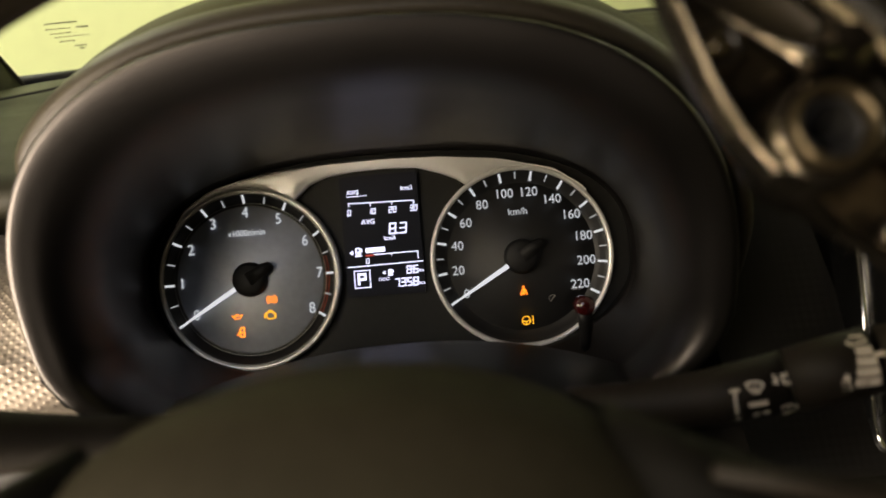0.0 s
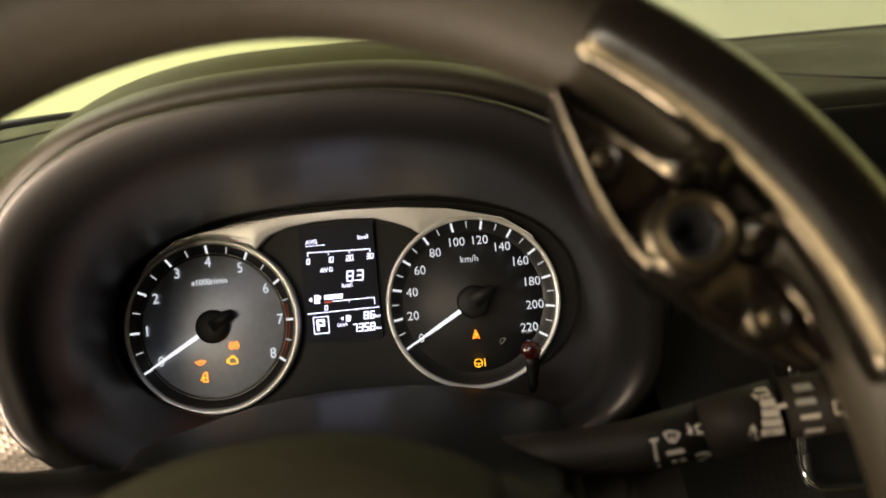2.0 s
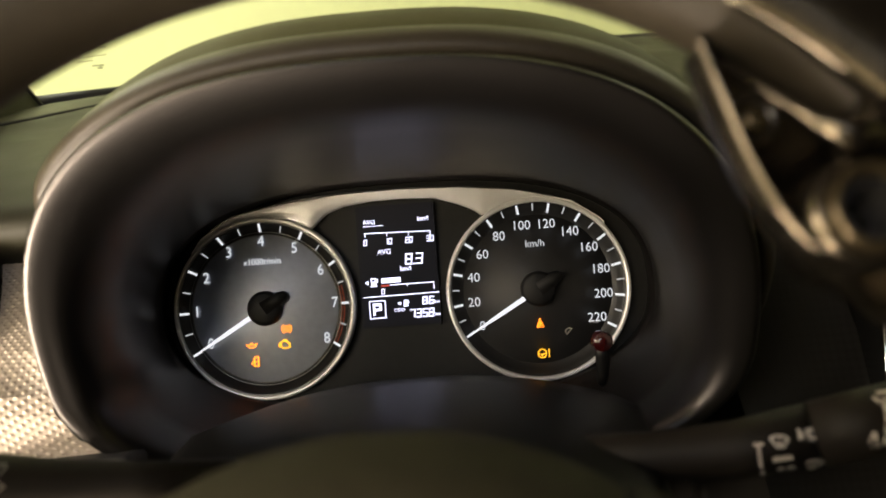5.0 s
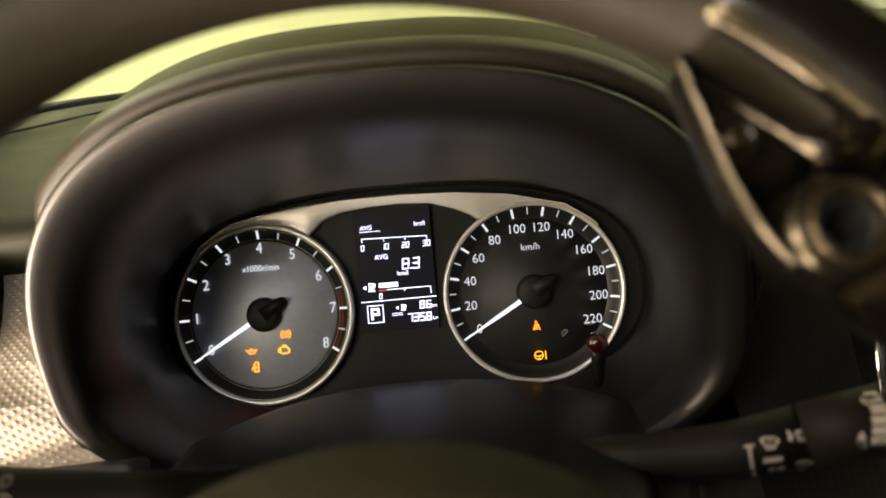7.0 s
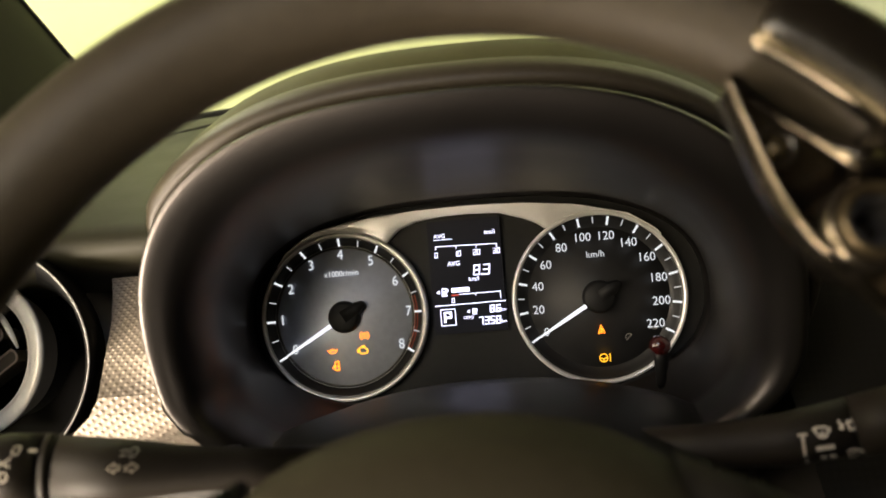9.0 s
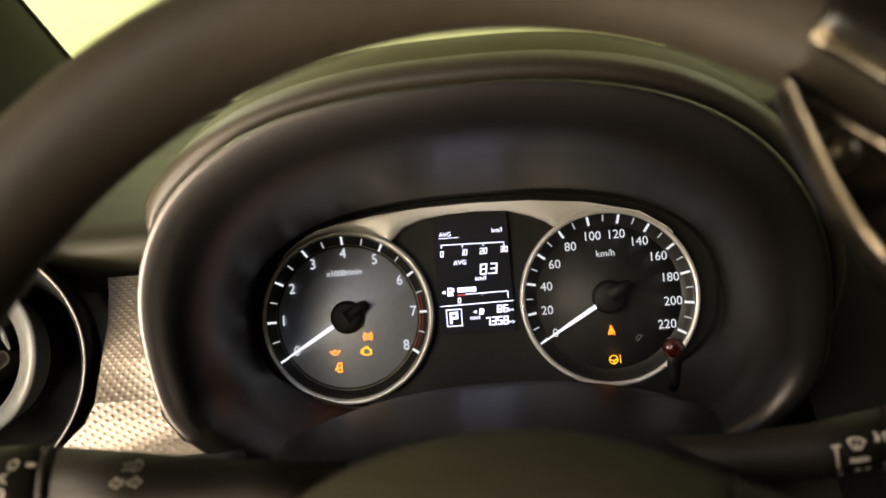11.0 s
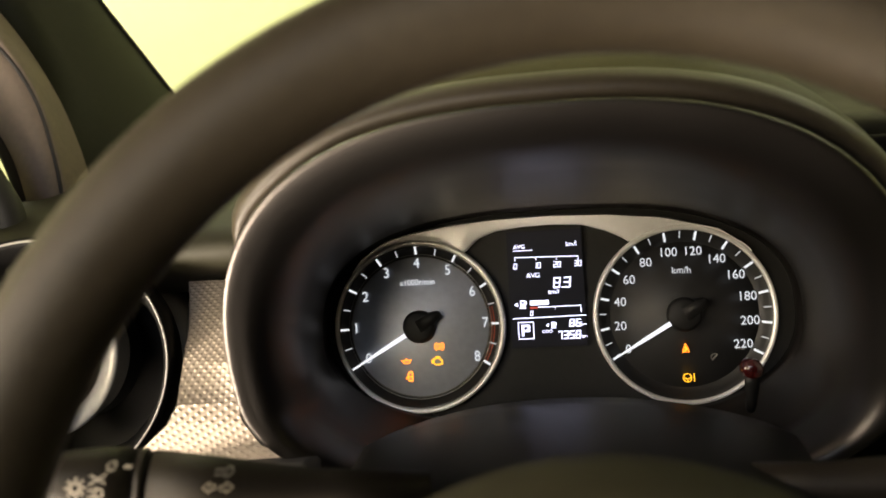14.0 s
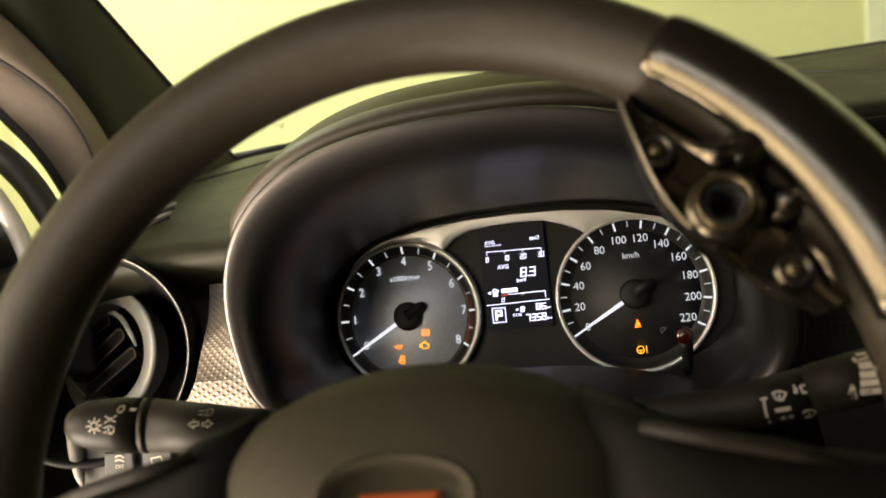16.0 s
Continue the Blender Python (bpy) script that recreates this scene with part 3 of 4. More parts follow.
x, z = -0.0748, -0.0140
lamp_icon("brake_lamp", [ring_of(x, z, 0.0020), arc(x, z, 0.0036, 125, 235, 8), arc(x, z, 0.0036, -55, 55, 8), [(x, z - 0.0010), (x, z + 0.0011)]], 0.0005, tach, M_AMBER)
x, z = -0.0766, -0.0240
lamp_icon("engine_lamp", [[(x - 0.0042, z - 0.0015), (x - 0.0042, z + 0.0012)], [(x - 0.0042, z), (x - 0.0028, z), (x - 0.0028, z + 0.002), (x - 0.001, z + 0.0024), (x + 0.0018, z + 0.0024), (x + 0.0030, z + 0.0008), (x + 0.0038, z + 0.0008), (x + 0.0038, z - 0.002), (x + 0.003, z - 0.002), (x + 0.0018, z - 0.0026), (x - 0.0016, z - 0.0026), (x - 0.0028, z - 0.0012), (x - 0.0028, z)], [(x - 0.001, z + 0.0034), (x + 0.0016, z + 0.0034)]], 0.0008, tach, M_YELLOW)
x, z = -0.0980, -0.0232
lamp_icon("oil_lamp", [[(x - 0.0042, z + 0.001), (x - 0.003, z - 0.0002), (x - 0.002, z + 0.0004), (x - 0.002, z - 0.0016), (x + 0.0018, z - 0.0016), (x + 0.004, z + 0.0012), (x + 0.0022, z + 0.0004), (x - 0.002, z + 0.0006)], [(x - 0.0006, z + 0.0006), (x - 0.0006, z + 0.0016), (x + 0.0008, z + 0.0016)]], 0.0005, tach, M_AMBER)
x, z = -0.0958, -0.0335
lamp_icon("door_lamp", [[(x - 0.0014, z - 0.003), (x - 0.0014, z + 0.002), (x - 0.0002, z + 0.0034), (x + 0.0018, z + 0.0034), (x + 0.0018, z - 0.0034), (x - 0.0006, z - 0.0034), (x - 0.0014, z - 0.003)], [(x - 0.0008, z - 0.0002), (x + 0.0014, z - 0.0002)], [(x - 0.0014, z + 0.0006), (x - 0.0034, z - 0.0018)]], 0.0007, tach, M_AMBER)
x, z = 0.0872, -0.0222
lamp_icon("belt_lamp", [[(x - 0.0005, z + 0.0016), (x - 0.0016, z - 0.0004), (x - 0.0022, z - 0.0028)], [(x + 0.0005, z + 0.0016), (x + 0.0016, z - 0.0004), (x + 0.0022, z - 0.0028)], [(x + 0.0012, z + 0.0008), (x - 0.0012, z - 0.0024)], [(x - 0.0002, z + 0.0012), (x + 0.0004, z - 0.0026)]], 0.0007, speedo, M_AMBER)
part("belt_lamp_dot", plate([(x + 0.0007 * math.cos(k * math.pi / 5), z + 0.0026 + 0.0007 * math.sin(k * math.pi / 5)) for k in range(10)], -0.0018, -0.0015), M_AMBER, speedo, smooth=False)
x, z = 0.0872, -0.0412
lamp_icon("steering_lamp", [ring_of(x, z, 0.0031), [(x - 0.0028, z + 0.0002), (x, z - 0.0008), (x + 0.0028, z + 0.0002)], [(x, z - 0.0008), (x, z - 0.0028)], [(x + 0.0050, z - 0.0028), (x + 0.0050, z + 0.0030)]], 0.0006, speedo, M_YELLOW)
x, z = 0.1052, -0.0285
lamp_icon("unlit_icon", [arc(x, z, 0.0026, 60, 200, 8), [(x - 0.002, z - 0.002), (x + 0.002, z + 0.002)]], 0.0006, speedo, M_DIM)
lettering("trip_letter", "TRIP", 0.0036, (0.1215, -0.0018, -0.0235), M_DIM, speedo)

# trip knob on its bent stem
knob = part("trip_knob", turned([(0.0001, -0.058), (0.0045, -0.058), (0.0058, -0.056), (0.0060, -0.046), (0.0040, -0.040)], (0.1180, 0, -0.0315), count=32), M_REDKNOB, cluster, "dark red trip reset knob")
part("knob_stem", tube([(0.1183, -0.050, -0.034), (0.1187, -0.047, -0.040), (0.1186, -0.045, -0.046), (0.1182, -0.043, -0.052), (0.1178, -0.041, -0.057), (0.1175, -0.040, -0.0590)], [0.0046, 0.0044, 0.0040, 0.0035, 0.0028, 0.0012], 16), M_BLACK, knob)

# ---- steering column and stalks ----
column = thing("steering_column", (0.015, -0.15, -0.12), "dark plastic steering column cover below the dials", "steering column")


def shroud(y, lift, half):
    out = []
    for i in range(41):
        u = -1 + i / 20
        out.append((0.012 + half * u, y, lift - 0.022 * abs(u) ** 2.2 - 0.09 * max(0, abs(u) - 0.93) / 0.07))
    return out


part("upper_cover", loft([shroud(-0.015, -0.058, 0.12), shroud(-0.06, -0.044, 0.122), shroud(-0.13, -0.0395, 0.122), shroud(-0.20, -0.045, 0.116), shroud(-0.26, -0.056, 0.10), shroud(-0.30, -0.07, 0.085)], closed=False), M_SHROUD, column)


part("lower_cover", box((-0.085, -0.24, -0.20), (0.112, 0.03, -0.075), 0.02), M_COLUMN, column)


def wrapped(name, lines, width, axis, material, parent, smooth=False):
    """Symbols printed on a round stalk: strokes laid on its surface. axis: (x, y, z, radius) along the stalk."""
    bm = ribbon(lines, width, 0.0, 0.0)
    tab = [(Vector(a[:3]), Vector(b[:3]), a[3], b[3]) for a, b in zip(sorted(axis), sorted(axis)[1:])]

    def height(p):
        best = 1.0
        for a, b, ra, rb in tab:
            k = min(max((p - a).dot(b - a) / (b - a).length_squared, 0), 1)
            best = min(best, (p - a.lerp(b, k)).length - ra - (rb - ra) * k)
        return best

    for v in bm.verts:
        p = Vector((v.co.x, min(a[1] for a in axis) - 0.03, v.co.z))
        near = (1.0, p.y)
        for step in range(160):
            h = height(p)
            near = min(near, (h, p.y))
            if h < 0.0003:
                break
            p.y += max(0.7 * (h - 0.0003), 0.0001)
        v.co.y = near[1]
    return part(name, bm, material, parent, smooth=smooth)


def stalk_bar(pts, sides=28):
    return tube([p[:3] for p in pts], [p[3] for p in pts], sides)


L_AXIS = [(-0.045, -0.240, -0.055, 0.0070), (-0.080, -0.250, -0.0525, 0.0080), (-0.103, -0.256, -0.0505, 0.0096), (-0.122, -0.262, -0.0485, 0.0120), (-0.1475, -0.2695, -0.0450, 0.0134)]
L_TIP = [(-0.1535, -0.2713, -0.0442, 0.0138), (-0.165, -0.2745, -0.0428, 0.0136), (-0.176, -0.2778, -0.0416, 0.0122), (-0.183, -0.280, -0.0409, 0.0098), (-0.187, -0.2812, -0.0405, 0.0060), (-0.1885, -0.2816, -0.0404, 0.0015)]
lstalk = thing("light_stalk", (-0.09, -0.25, -0.055), "black light and turn signal stalk with pale symbols on the column", "stalk")
part("arm", stalk_bar(L_AXIS), M_STALK, lstalk)
part("collar", stalk_bar([(-0.1480, -0.2697, -0.0449, 0.0126), (-0.1530, -0.2712, -0.0443, 0.0126)]), M_BLACK, lstalk)
part("collar_band", stalk_bar([(-0.1492, -0.2700, -0.0447, 0.0137), (-0.1520, -0.2709, -0.0444, 0.0138)]), M_STALK, lstalk)
part("twist_knob", stalk_bar(L_TIP), M_STALK, lstalk)
LA = L_AXIS + L_TIP[:4]
X, Z = -0.1675, -0.0413
wrapped("lamp_symbol", [ring_of(X, Z, 0.0017)] + [[(X + 0.0026 * math.cos(a), Z + 0.0026 * math.sin(a)), (X + 0.0036 * math.cos(a), Z + 0.0036 * math.sin(a))] for a in [k * math.pi / 4 for k in range(8)]], 0.0008, LA, M_PRINT, lstalk)
X, Z = -0.1560, -0.0347
wrapped("off_symbol", [ring_of(X, Z, 0.0014)], 0.0006, LA, M_PRINT, lstalk)
X, Z = -0.1598, -0.0388
wrapped("side_lamp_symbol", [[(X - 0.0025, Z + 0.0015), (X, Z), (X - 0.0025, Z - 0.0015)], [(X + 0.0025, Z + 0.0015), (X, Z), (X + 0.0025, Z - 0.0015)]], 0.0008, LA, M_PRINT, lstalk)
X, Z = -0.1598, -0.0438
wrapped("beam_symbol", [arc(X, Z, 0.0018, -90, 90, 8), [(X, Z + 0.0018), (X - 0.0008, Z + 0.0018), (X - 0.0008, Z - 0.0018), (X, Z - 0.0018)], [(X - 0.0018, Z + 0.0014), (X - 0.003, Z + 0.0014)], [(X - 0.0018, Z - 0.001), (X - 0.003, Z - 0.001)]], 0.0007, LA, M_PRINT, lstalk)
wrapped("index_mark", [[(-0.1514, -0.0352), (-0.1493, -0.0355)]], 0.0012, LA, M_PRINT, lstalk)
for sx, d in ((-0.1222, -1), (-0.1164, 1)):
    Z = -0.0452 - 0.0006 * (d > 0)
    wrapped("arrow_symbol", [[(sx - 0.002 * d, Z + 0.0008), (sx, Z + 0.0008), (sx, Z + 0.0019), (sx + 0.0022 * d, Z), (sx, Z - 0.0019), (sx, Z - 0.0008), (sx - 0.002 * d, Z - 0.0008), (sx - 0.002 * d, Z + 0.0008)]], 0.00055, LA, M_PRINT, lstalk)
X, Z = -0.1166, -0.0405
wrapped("high_beam_symbol", [arc(X, Z, 0.0015, -90, 90, 8), [(X, Z + 0.0015), (X - 0.0008, Z + 0.0015), (X - 0.0008, Z - 0.0015), (X, Z - 0.0015)], [(X - 0.0016, Z + 0.001), (X - 0.0042, Z + 0.001)], [(X - 0.0016, Z - 0.0006), (X - 0.0042, Z - 0.0006)]], 0.0005, LA, M_DIM, lstalk)

R_AXIS = [(0.085, -0.205, -0.063, 0.0085), (0.112, -0.215, -0.0625, 0.0095), (0.140, -0.2245, -0.0600, 0.0108), (0.1655, -0.2340, -0.0544, 0.0116)]
R_RING_AXIS = [(0.1665, -0.2345, -0.0542, 0.0121), (0.1935, -0.2440, -0.0475, 0.0123)]
R_END = [(0.1950, -0.2445, -0.0472, 0.0118), (0.218, -0.2500, -0.0450, 0.0121), (0.242, -0.2550, -0.0438, 0.0118), (0.256, -0.2580, -0.0430, 0.0095), (0.262, -0.2592, -0.0427, 0.004)]
rstalk = thing("wiper_stalk", (0.11, -0.21, -0.065), "black wiper stalk with pale symbols on the column", "stalk")
part("arm", stalk_bar(R_AXIS), M_STALK, rstalk)
part("twist_ring", stalk_bar(R_RING_AXIS), M_STALK, rstalk)
part("end_switch", stalk_bar(R_END), M_STALK, rstalk)
RA = R_AXIS + R_RING_AXIS[1:] + R_END[1:4]
wrapped("pump_mark", [[(0.1445, -0.0558), (0.1446, -0.0600), (0.1452, -0.0640), (0.1466, -0.0675)], [(0.1432, -0.0560), (0.1458, -0.0556)]], 0.0010, RA, M_PRINT, rstalk)
for X, Z in ((0.1512, -0.0548), (0.1628, -0.0638)):
    wrapped("washer_symbol", [[(X - 0.0027, Z + 0.0012), (X - 0.0012, Z + 0.0020), (X + 0.0012, Z + 0.0020), (X + 0.0027, Z + 0.0012), (X + 0.0010, Z - 0.0018), (X - 0.0010, Z - 0.0018), (X - 0.0027, Z + 0.0012)], [(X, Z - 0.0018), (X, Z + 0.0004)]], 0.0008, RA, M_PRINT, rstalk)
X, Z = 0.1602, -0.0520
wrapped("spray_symbol", [[(X - 0.0028, Z + 0.0016), (X - 0.0020, Z - 0.0016)], [(X - 0.0030, Z - 0.0014), (X - 0.0016, Z + 0.0002)], [(X + 0.0022, Z + 0.0018), (X - 0.0002, Z + 0.0014), (X + 0.0004, Z - 0.0016), (X + 0.0026, Z - 0.0012), (X + 0.0022, Z + 0.0018)]], 0.0008, RA, M_PRINT, rstalk)
for X, Z, w in ((0.1500, -0.0612, 0.0008), (0.1520, -0.0609, 0.0008), (0.1540, -0.0606, 0.0008), (0.1520, -0.0652, 0.0009), (0.1552, -0.0646, 0.0011)):
    wrapped("print_bar", [[(X - w * 0.6, Z - 0.0001), (X + w * 0.6, Z + 0.0001)]], 0.0020 if Z > -0.063 else 0.0013, RA, M_PRINT, rstalk)
for k in range(5):
    w = 0.0009 + 0.0005 * k
    wrapped("interval_bar", [[(0.1858 + 0.0002 * k - w, -0.0394 - 0.0037 * k), (0.1858 + 0.0002 * k + w, -0.0391 - 0.0037 * k)]], 0.0030, RA, M_PRINT, rstalk)
wrapped("index_mark", [[(0.1892, -0.0443), (0.1914, -0.0440)]], 0.0018, RA, M_PRINT, rstalk)
wrapped("drop_symbol", [[(0.1798, -0.0512), (0.1806, -0.0532), (0.1790, -0.0532), (0.1798, -0.0512)], [(0.1786, -0.0546), (0.1794, -0.0566)], [(0.1806, -0.0546), (0.1814, -0.0566)]], 0.0010, RA, M_PRINT, rstalk)
wrapped("small_drop_symbol", [[(0.1824, -0.0402), (0.1830, -0.0410)]], 0.0014, RA, M_PRINT, rstalk)
for X, Z, w in ((0.1994, -0.0380, 0.0024), (0.1988, -0.0430, 0.0026), (0.1998, -0.0487, 0.0028), (0.2018, -0.0545, 0.0028)):
    wrapped("print_bar", [[(X - w, Z - 0.0002), (X + w, Z + 0.0002)]], 0.0024 if Z > -0.045 else 0.0019, RA, M_PRINT if Z < -0.045 else M_DIM, rstalk)
X, Z = 0.2118, -0.0462
wrapped("rear_wiper_symbol", [[(X - 0.0036, Z + 0.0026), (X + 0.0026, Z + 0.0030), (X + 0.0034, Z - 0.0016), (X - 0.0030, Z - 0.0020), (X - 0.0036, Z + 0.0026)], [(X, Z - 0.0036), (X + 0.0004, Z + 0.0008)], [(X + 0.0026, Z + 0.0030), (X + 0.0040, Z + 0.0020)]], 0.0009, RA, M_PRINT, rstalk)

# ---- steering wheel ----
WC, WR, WRT, WA, WB = Vector((0.020, -0.3784, -0.0587)), 0.1638, 0.0163, 0.1761, 0.0313
wheel = thing("steering_wheel", tuple(WC), "black leather steering wheel with a padded airbag hub", "steering wheel")


def on_wheel(deg, r, out=0.0):
    """A point of the wheel: degrees from the top, radius, height over its plane towards the driver."""
    s, c = math.sin(math.radians(deg)), math.cos(math.radians(deg))
    p = WC + Vector((r * s, r * c * math.sin(WA) + r * s * WB, r * c * math.cos(WA)))
    return p + Vector((0, -math.cos(WA), math.sin(WA))) * out


part("rim", tube([on_wheel(d, WR) for d in range(0, 360, 3)], WRT, 28, closed=True), M_LEATHER, wheel)


def disc(levels, n=64):
    """Rings about the hub: (half width, half height up, half height down, shift up, height out)."""
    rs = []
    for a, t, b, up, out in levels:
        ring = []
        for x, z in ell(0, 0, a, t, b, 2.05, n):
            r, d = math.hypot(x, z + up), math.degrees(math.atan2(x, z + up))
            ring.append(on_wheel(d, r, out))
        rs.append(ring)
    return rs


part("airbag_cover", loft(disc([(0.066, 0.0410, 0.064, 0.0, -0.032), (0.0690, 0.0405, 0.066, 0.0, -0.018), (0.0690, 0.0385, 0.066, 0.0, -0.004), (0.0672, 0.0349, 0.0645, 0.0, 0.008), (0.0620, 0.0325, 0.060, 0.0, 0.0145), (0.0540, 0.0290, 0.0545, 0.0, 0.0195), (0.0440, 0.0240, 0.047, -0.001, 0.0240), (0.0330, 0.0175, 0.040, -0.003, 0.0275), (0.0250, 0.0125, 0.0348, -0.004, 0.0291)]), cap0=True), M_HUB, wheel, "domed dark vinyl airbag cover")
part("emblem_recess", loft(disc([(0.0241, 0.0121, 0.0341, -0.004, 0.0292), (0.0230, 0.0108, 0.0328, -0.004, 0.0290), (0.0210, 0.0086, 0.0305, -0.004, 0.0245), (0.0100, 0.0005, 0.015, -0.008, 0.0235)]), cap1=True), M_HUB, wheel)
part("emblem", loft(disc([(0.0130, 0.0000, 0.018, -0.0035, 0.0250), (0.0115, -0.0010, 0.016, -0.0040, 0.0268)]), cap1=True), M_EMBLEM, wheel, "small reddish emblem")


def spoke(sign):
    """A flat tapering arm from the hub to the rim with a raised bead along it."""
    rs = []
    for r, up, dn, o in ((0.055, 0.026, 0.03, 0.004), (0.075, 0.016, 0.032, 0.010), (0.095, 0.006, 0.033, 0.010), (0.12, 0.002, 0.035, 0.006), (0.145, -0.002, 0.040, -0.001), (0.160, -0.004, 0.046, -0.004)):
        ring = []
        for w, h in ((up, -0.006), (up + 0.001, 0.0), (up - 0.003, 0.005), (up - 0.010, 0.0085), (0.4 * up - 0.6 * dn, 0.0075), (-dn, 0.002), (-dn, -0.008)):
            ring.append(on_wheel(sign * math.degrees(math.atan2(r, w)), math.hypot(r, w), o + h))
        rs.append(ring)
    return loft(rs, cap0=True, cap1=True)


for sign, nm in ((-1, "left_spoke"), (1, "right_spoke")):
    arm = part(nm, spoke(sign), M_COLUMN, wheel)
    part("spoke_trim", tube([on_wheel(sign * d, r, o) for d, r, o in ((81, 0.074, 0.0185), (86, 0.095, 0.0185), (89, 0.115, 0.0155), (91, 0.132, 0.0115))], [0.0018, 0.0026, 0.0026, 0.0016], 10), M_STALK, arm)
part("lower_spoke", tube([on_wheel(180, r, o) for r, o in ((0.05, 0.0), (0.10, 0.002), (0.158, -0.002))], [0.024, 0.02, 0.022], 20, flat=0.5), M_HUB, wheel)

# ---- clamp on the rim ----
clamp = thing("rim_clamp", tuple(on_wheel(52, WR)), "glossy black cast clamp bolted round the steering wheel rim", "clamp")


def sleeve_ring(d, k):
    """Round casting about the rim, cut off square towards the hub."""
    pts = []
    r = WRT + (0.0012 + 0.0040 * min(max((d - 33) / 40, 0), 1)) * k
    for deg in range(-180, 180, 5):
        c, q = math.cos(math.radians(deg)), math.sin(math.radians(deg))
        if c < -0.5:
            c = -0.5 - 0.16 * math.tanh((-c - 0.5) / 0.16)
        pts.append(on_wheel(d, WR + 0.001 + r * c, r * q))
    return pts


part("sleeve", loft([sleeve_ring(33.2, -0.2), sleeve_ring(33.6, 0.5), sleeve_ring(34.2, 0.9)] + [sleeve_ring(d, 1.05) for d in range(35, 75, 2)] + [sleeve_ring(75.2, 0.98), sleeve_ring(75.7, 0.6), sleeve_ring(75.8, 0.0)]), M_CAST, clamp)
INNER = [(33.4, 0.1395), (36.0, 0.1338), (39.2, 0.1282), (42.5, 0.1235), (45.5, 0.1204), (48.0, 0.1186), (51.0, 0.1176), (54.0, 0.1178), (57.5, 0.1196), (62.5, 0.1232), (67.8, 0.1290), (72.0, 0.1370)]
CREST = [(33.0, 0.0168), (38.0, 0.0172), (43.0, 0.0166), (54.0, 0.0165), (58.0, 0.0140), (62.0, 0.0085), (73.0, 0.0068)]


def bracket():
    """Flat casting between the sleeve and its inner edge, with a raised rounded border along that edge."""
    out = []
    for k in range(78):
        d = 33.4 + k * 0.5
        r, h = interp(INNER, d), interp(CREST, d)
        fl = min(0.0065, h - 0.0004)
        row = [(0.1560, -0.010), (0.1550, -0.0065), (0.1470, 0.0010), (max(0.1400, r + 0.0090), fl - 0.0003)]
        row += [(r + a, fl + (h - fl) * b) for a, b in ((0.0050, 0.0), (0.0040, 0.30), (0.0033, 0.82), (0.0027, 0.97), (0.0020, 1.0), (0.0011, 0.95), (0.0002, 0.75), (-0.0008, 0.35))]
        row += [(r - 0.0008, fl - 0.0005), (r + 0.0016, fl - 0.0030), (r + 0.0065, -0.0040)]
        out.append([on_wheel(d, *p) for p in row])
    return loft(out, closed=False)


part("bracket", bracket(), M_CAST, clamp)


def rib(pts, r):
    return tube([on_wheel(*p) for p in pts], r, 12)


part("cross_rib", rib([(36.0, 0.1420, 0.0085), (40.0, 0.1408, 0.0110), (43.5, 0.1394, 0.0150), (46.0, 0.1388, 0.0182), (48.0, 0.1400, 0.0180), (49.5, 0.1430, 0.0165)], [0.0008, 0.0010, 0.0013, 0.0022, 0.0036, 0.0058]), M_CAST, clamp)
part("web", rib([(50.5, 0.1610, 0.0030), (50.2, 0.1525, 0.0085), (50.5, 0.1455, 0.0115), (51.6, 0.1390, 0.0110)], [0.0110, 0.0092, 0.0074, 0.0062]), M_CAST, clamp)
part("lower_web", rib([(58.5, 0.1580, 0.0010), (58.0, 0.1490, 0.0045), (57.2, 0.1420, 0.0050)], [0.0090, 0.0072, 0.0056]), M_CAST, clamp)
part("lower_rib", rib([(61.5, 0.1452, 0.0085), (66.5, 0.1458, 0.0100), (72.0, 0.1452, 0.0090)], [0.0012, 0.0016, 0.0010]), M_CAST, clamp)
OUTW = Vector((0, -math.cos(WA), math.sin(WA)))
M_BRASS = mat("dark_brass", (0.075, 0.058, 0.032), 0.26, metal=0.8, grain=0.15, wear=0.1)
BOSS = on_wheel(54.0, 0.1308, 0.0045)
boss = part("bolt_boss", turned([(0.0128, -0.006), (0.0122, 0.0120), (0.0116, 0.0150), (0.0104, 0.0162), (0.0094, 0.0166), (0.0090, 0.0140)], BOSS, axis=OUTW, count=48), M_CAST, clamp)
part("socket_collar", turned([(0.0092, 0.0150), (0.0092, 0.0190), (0.0088, 0.0200), (0.0080, 0.0204), (0.0072, 0.0197), (0.0066, 0.0170), (0.0064, 0.0130)], BOSS, axis=OUTW, count=48), M_BRASS, boss, "worn metal threaded collar")
# rubber's dark colour stands in for the shade inside the bolt hole
part("hex_socket", turned([(0.0070, 0.0170), (0.0063, 0.0176), (0.0057, 0.0166), (0.0055, -0.0040), (0.0001, -0.0045)], BOSS, axis=OUTW, count=6), M_RUBBER, boss)
for d, r, o in ((41.4, 0.1328, 0.0085), (65.6, 0.1372, 0.0040)):
    sc = part("screw", turned([(0.0066, -0.003), (0.0062, 0.0046), (0.0050, 0.0058), (0.0038, 0.0050), (0.0001, 0.0046)], on_wheel(d, r, o), axis=OUTW, count=32), M_CAST, clamp)
    part("screw_head", turned([(0.0032, 0.0044), (0.0030, 0.0062), (0.0020, 0.0072), (0.0001, 0.0070)], on_wheel(d, r, o), axis=OUTW, count=24), M_BRASS, sc, "small worn screw head")

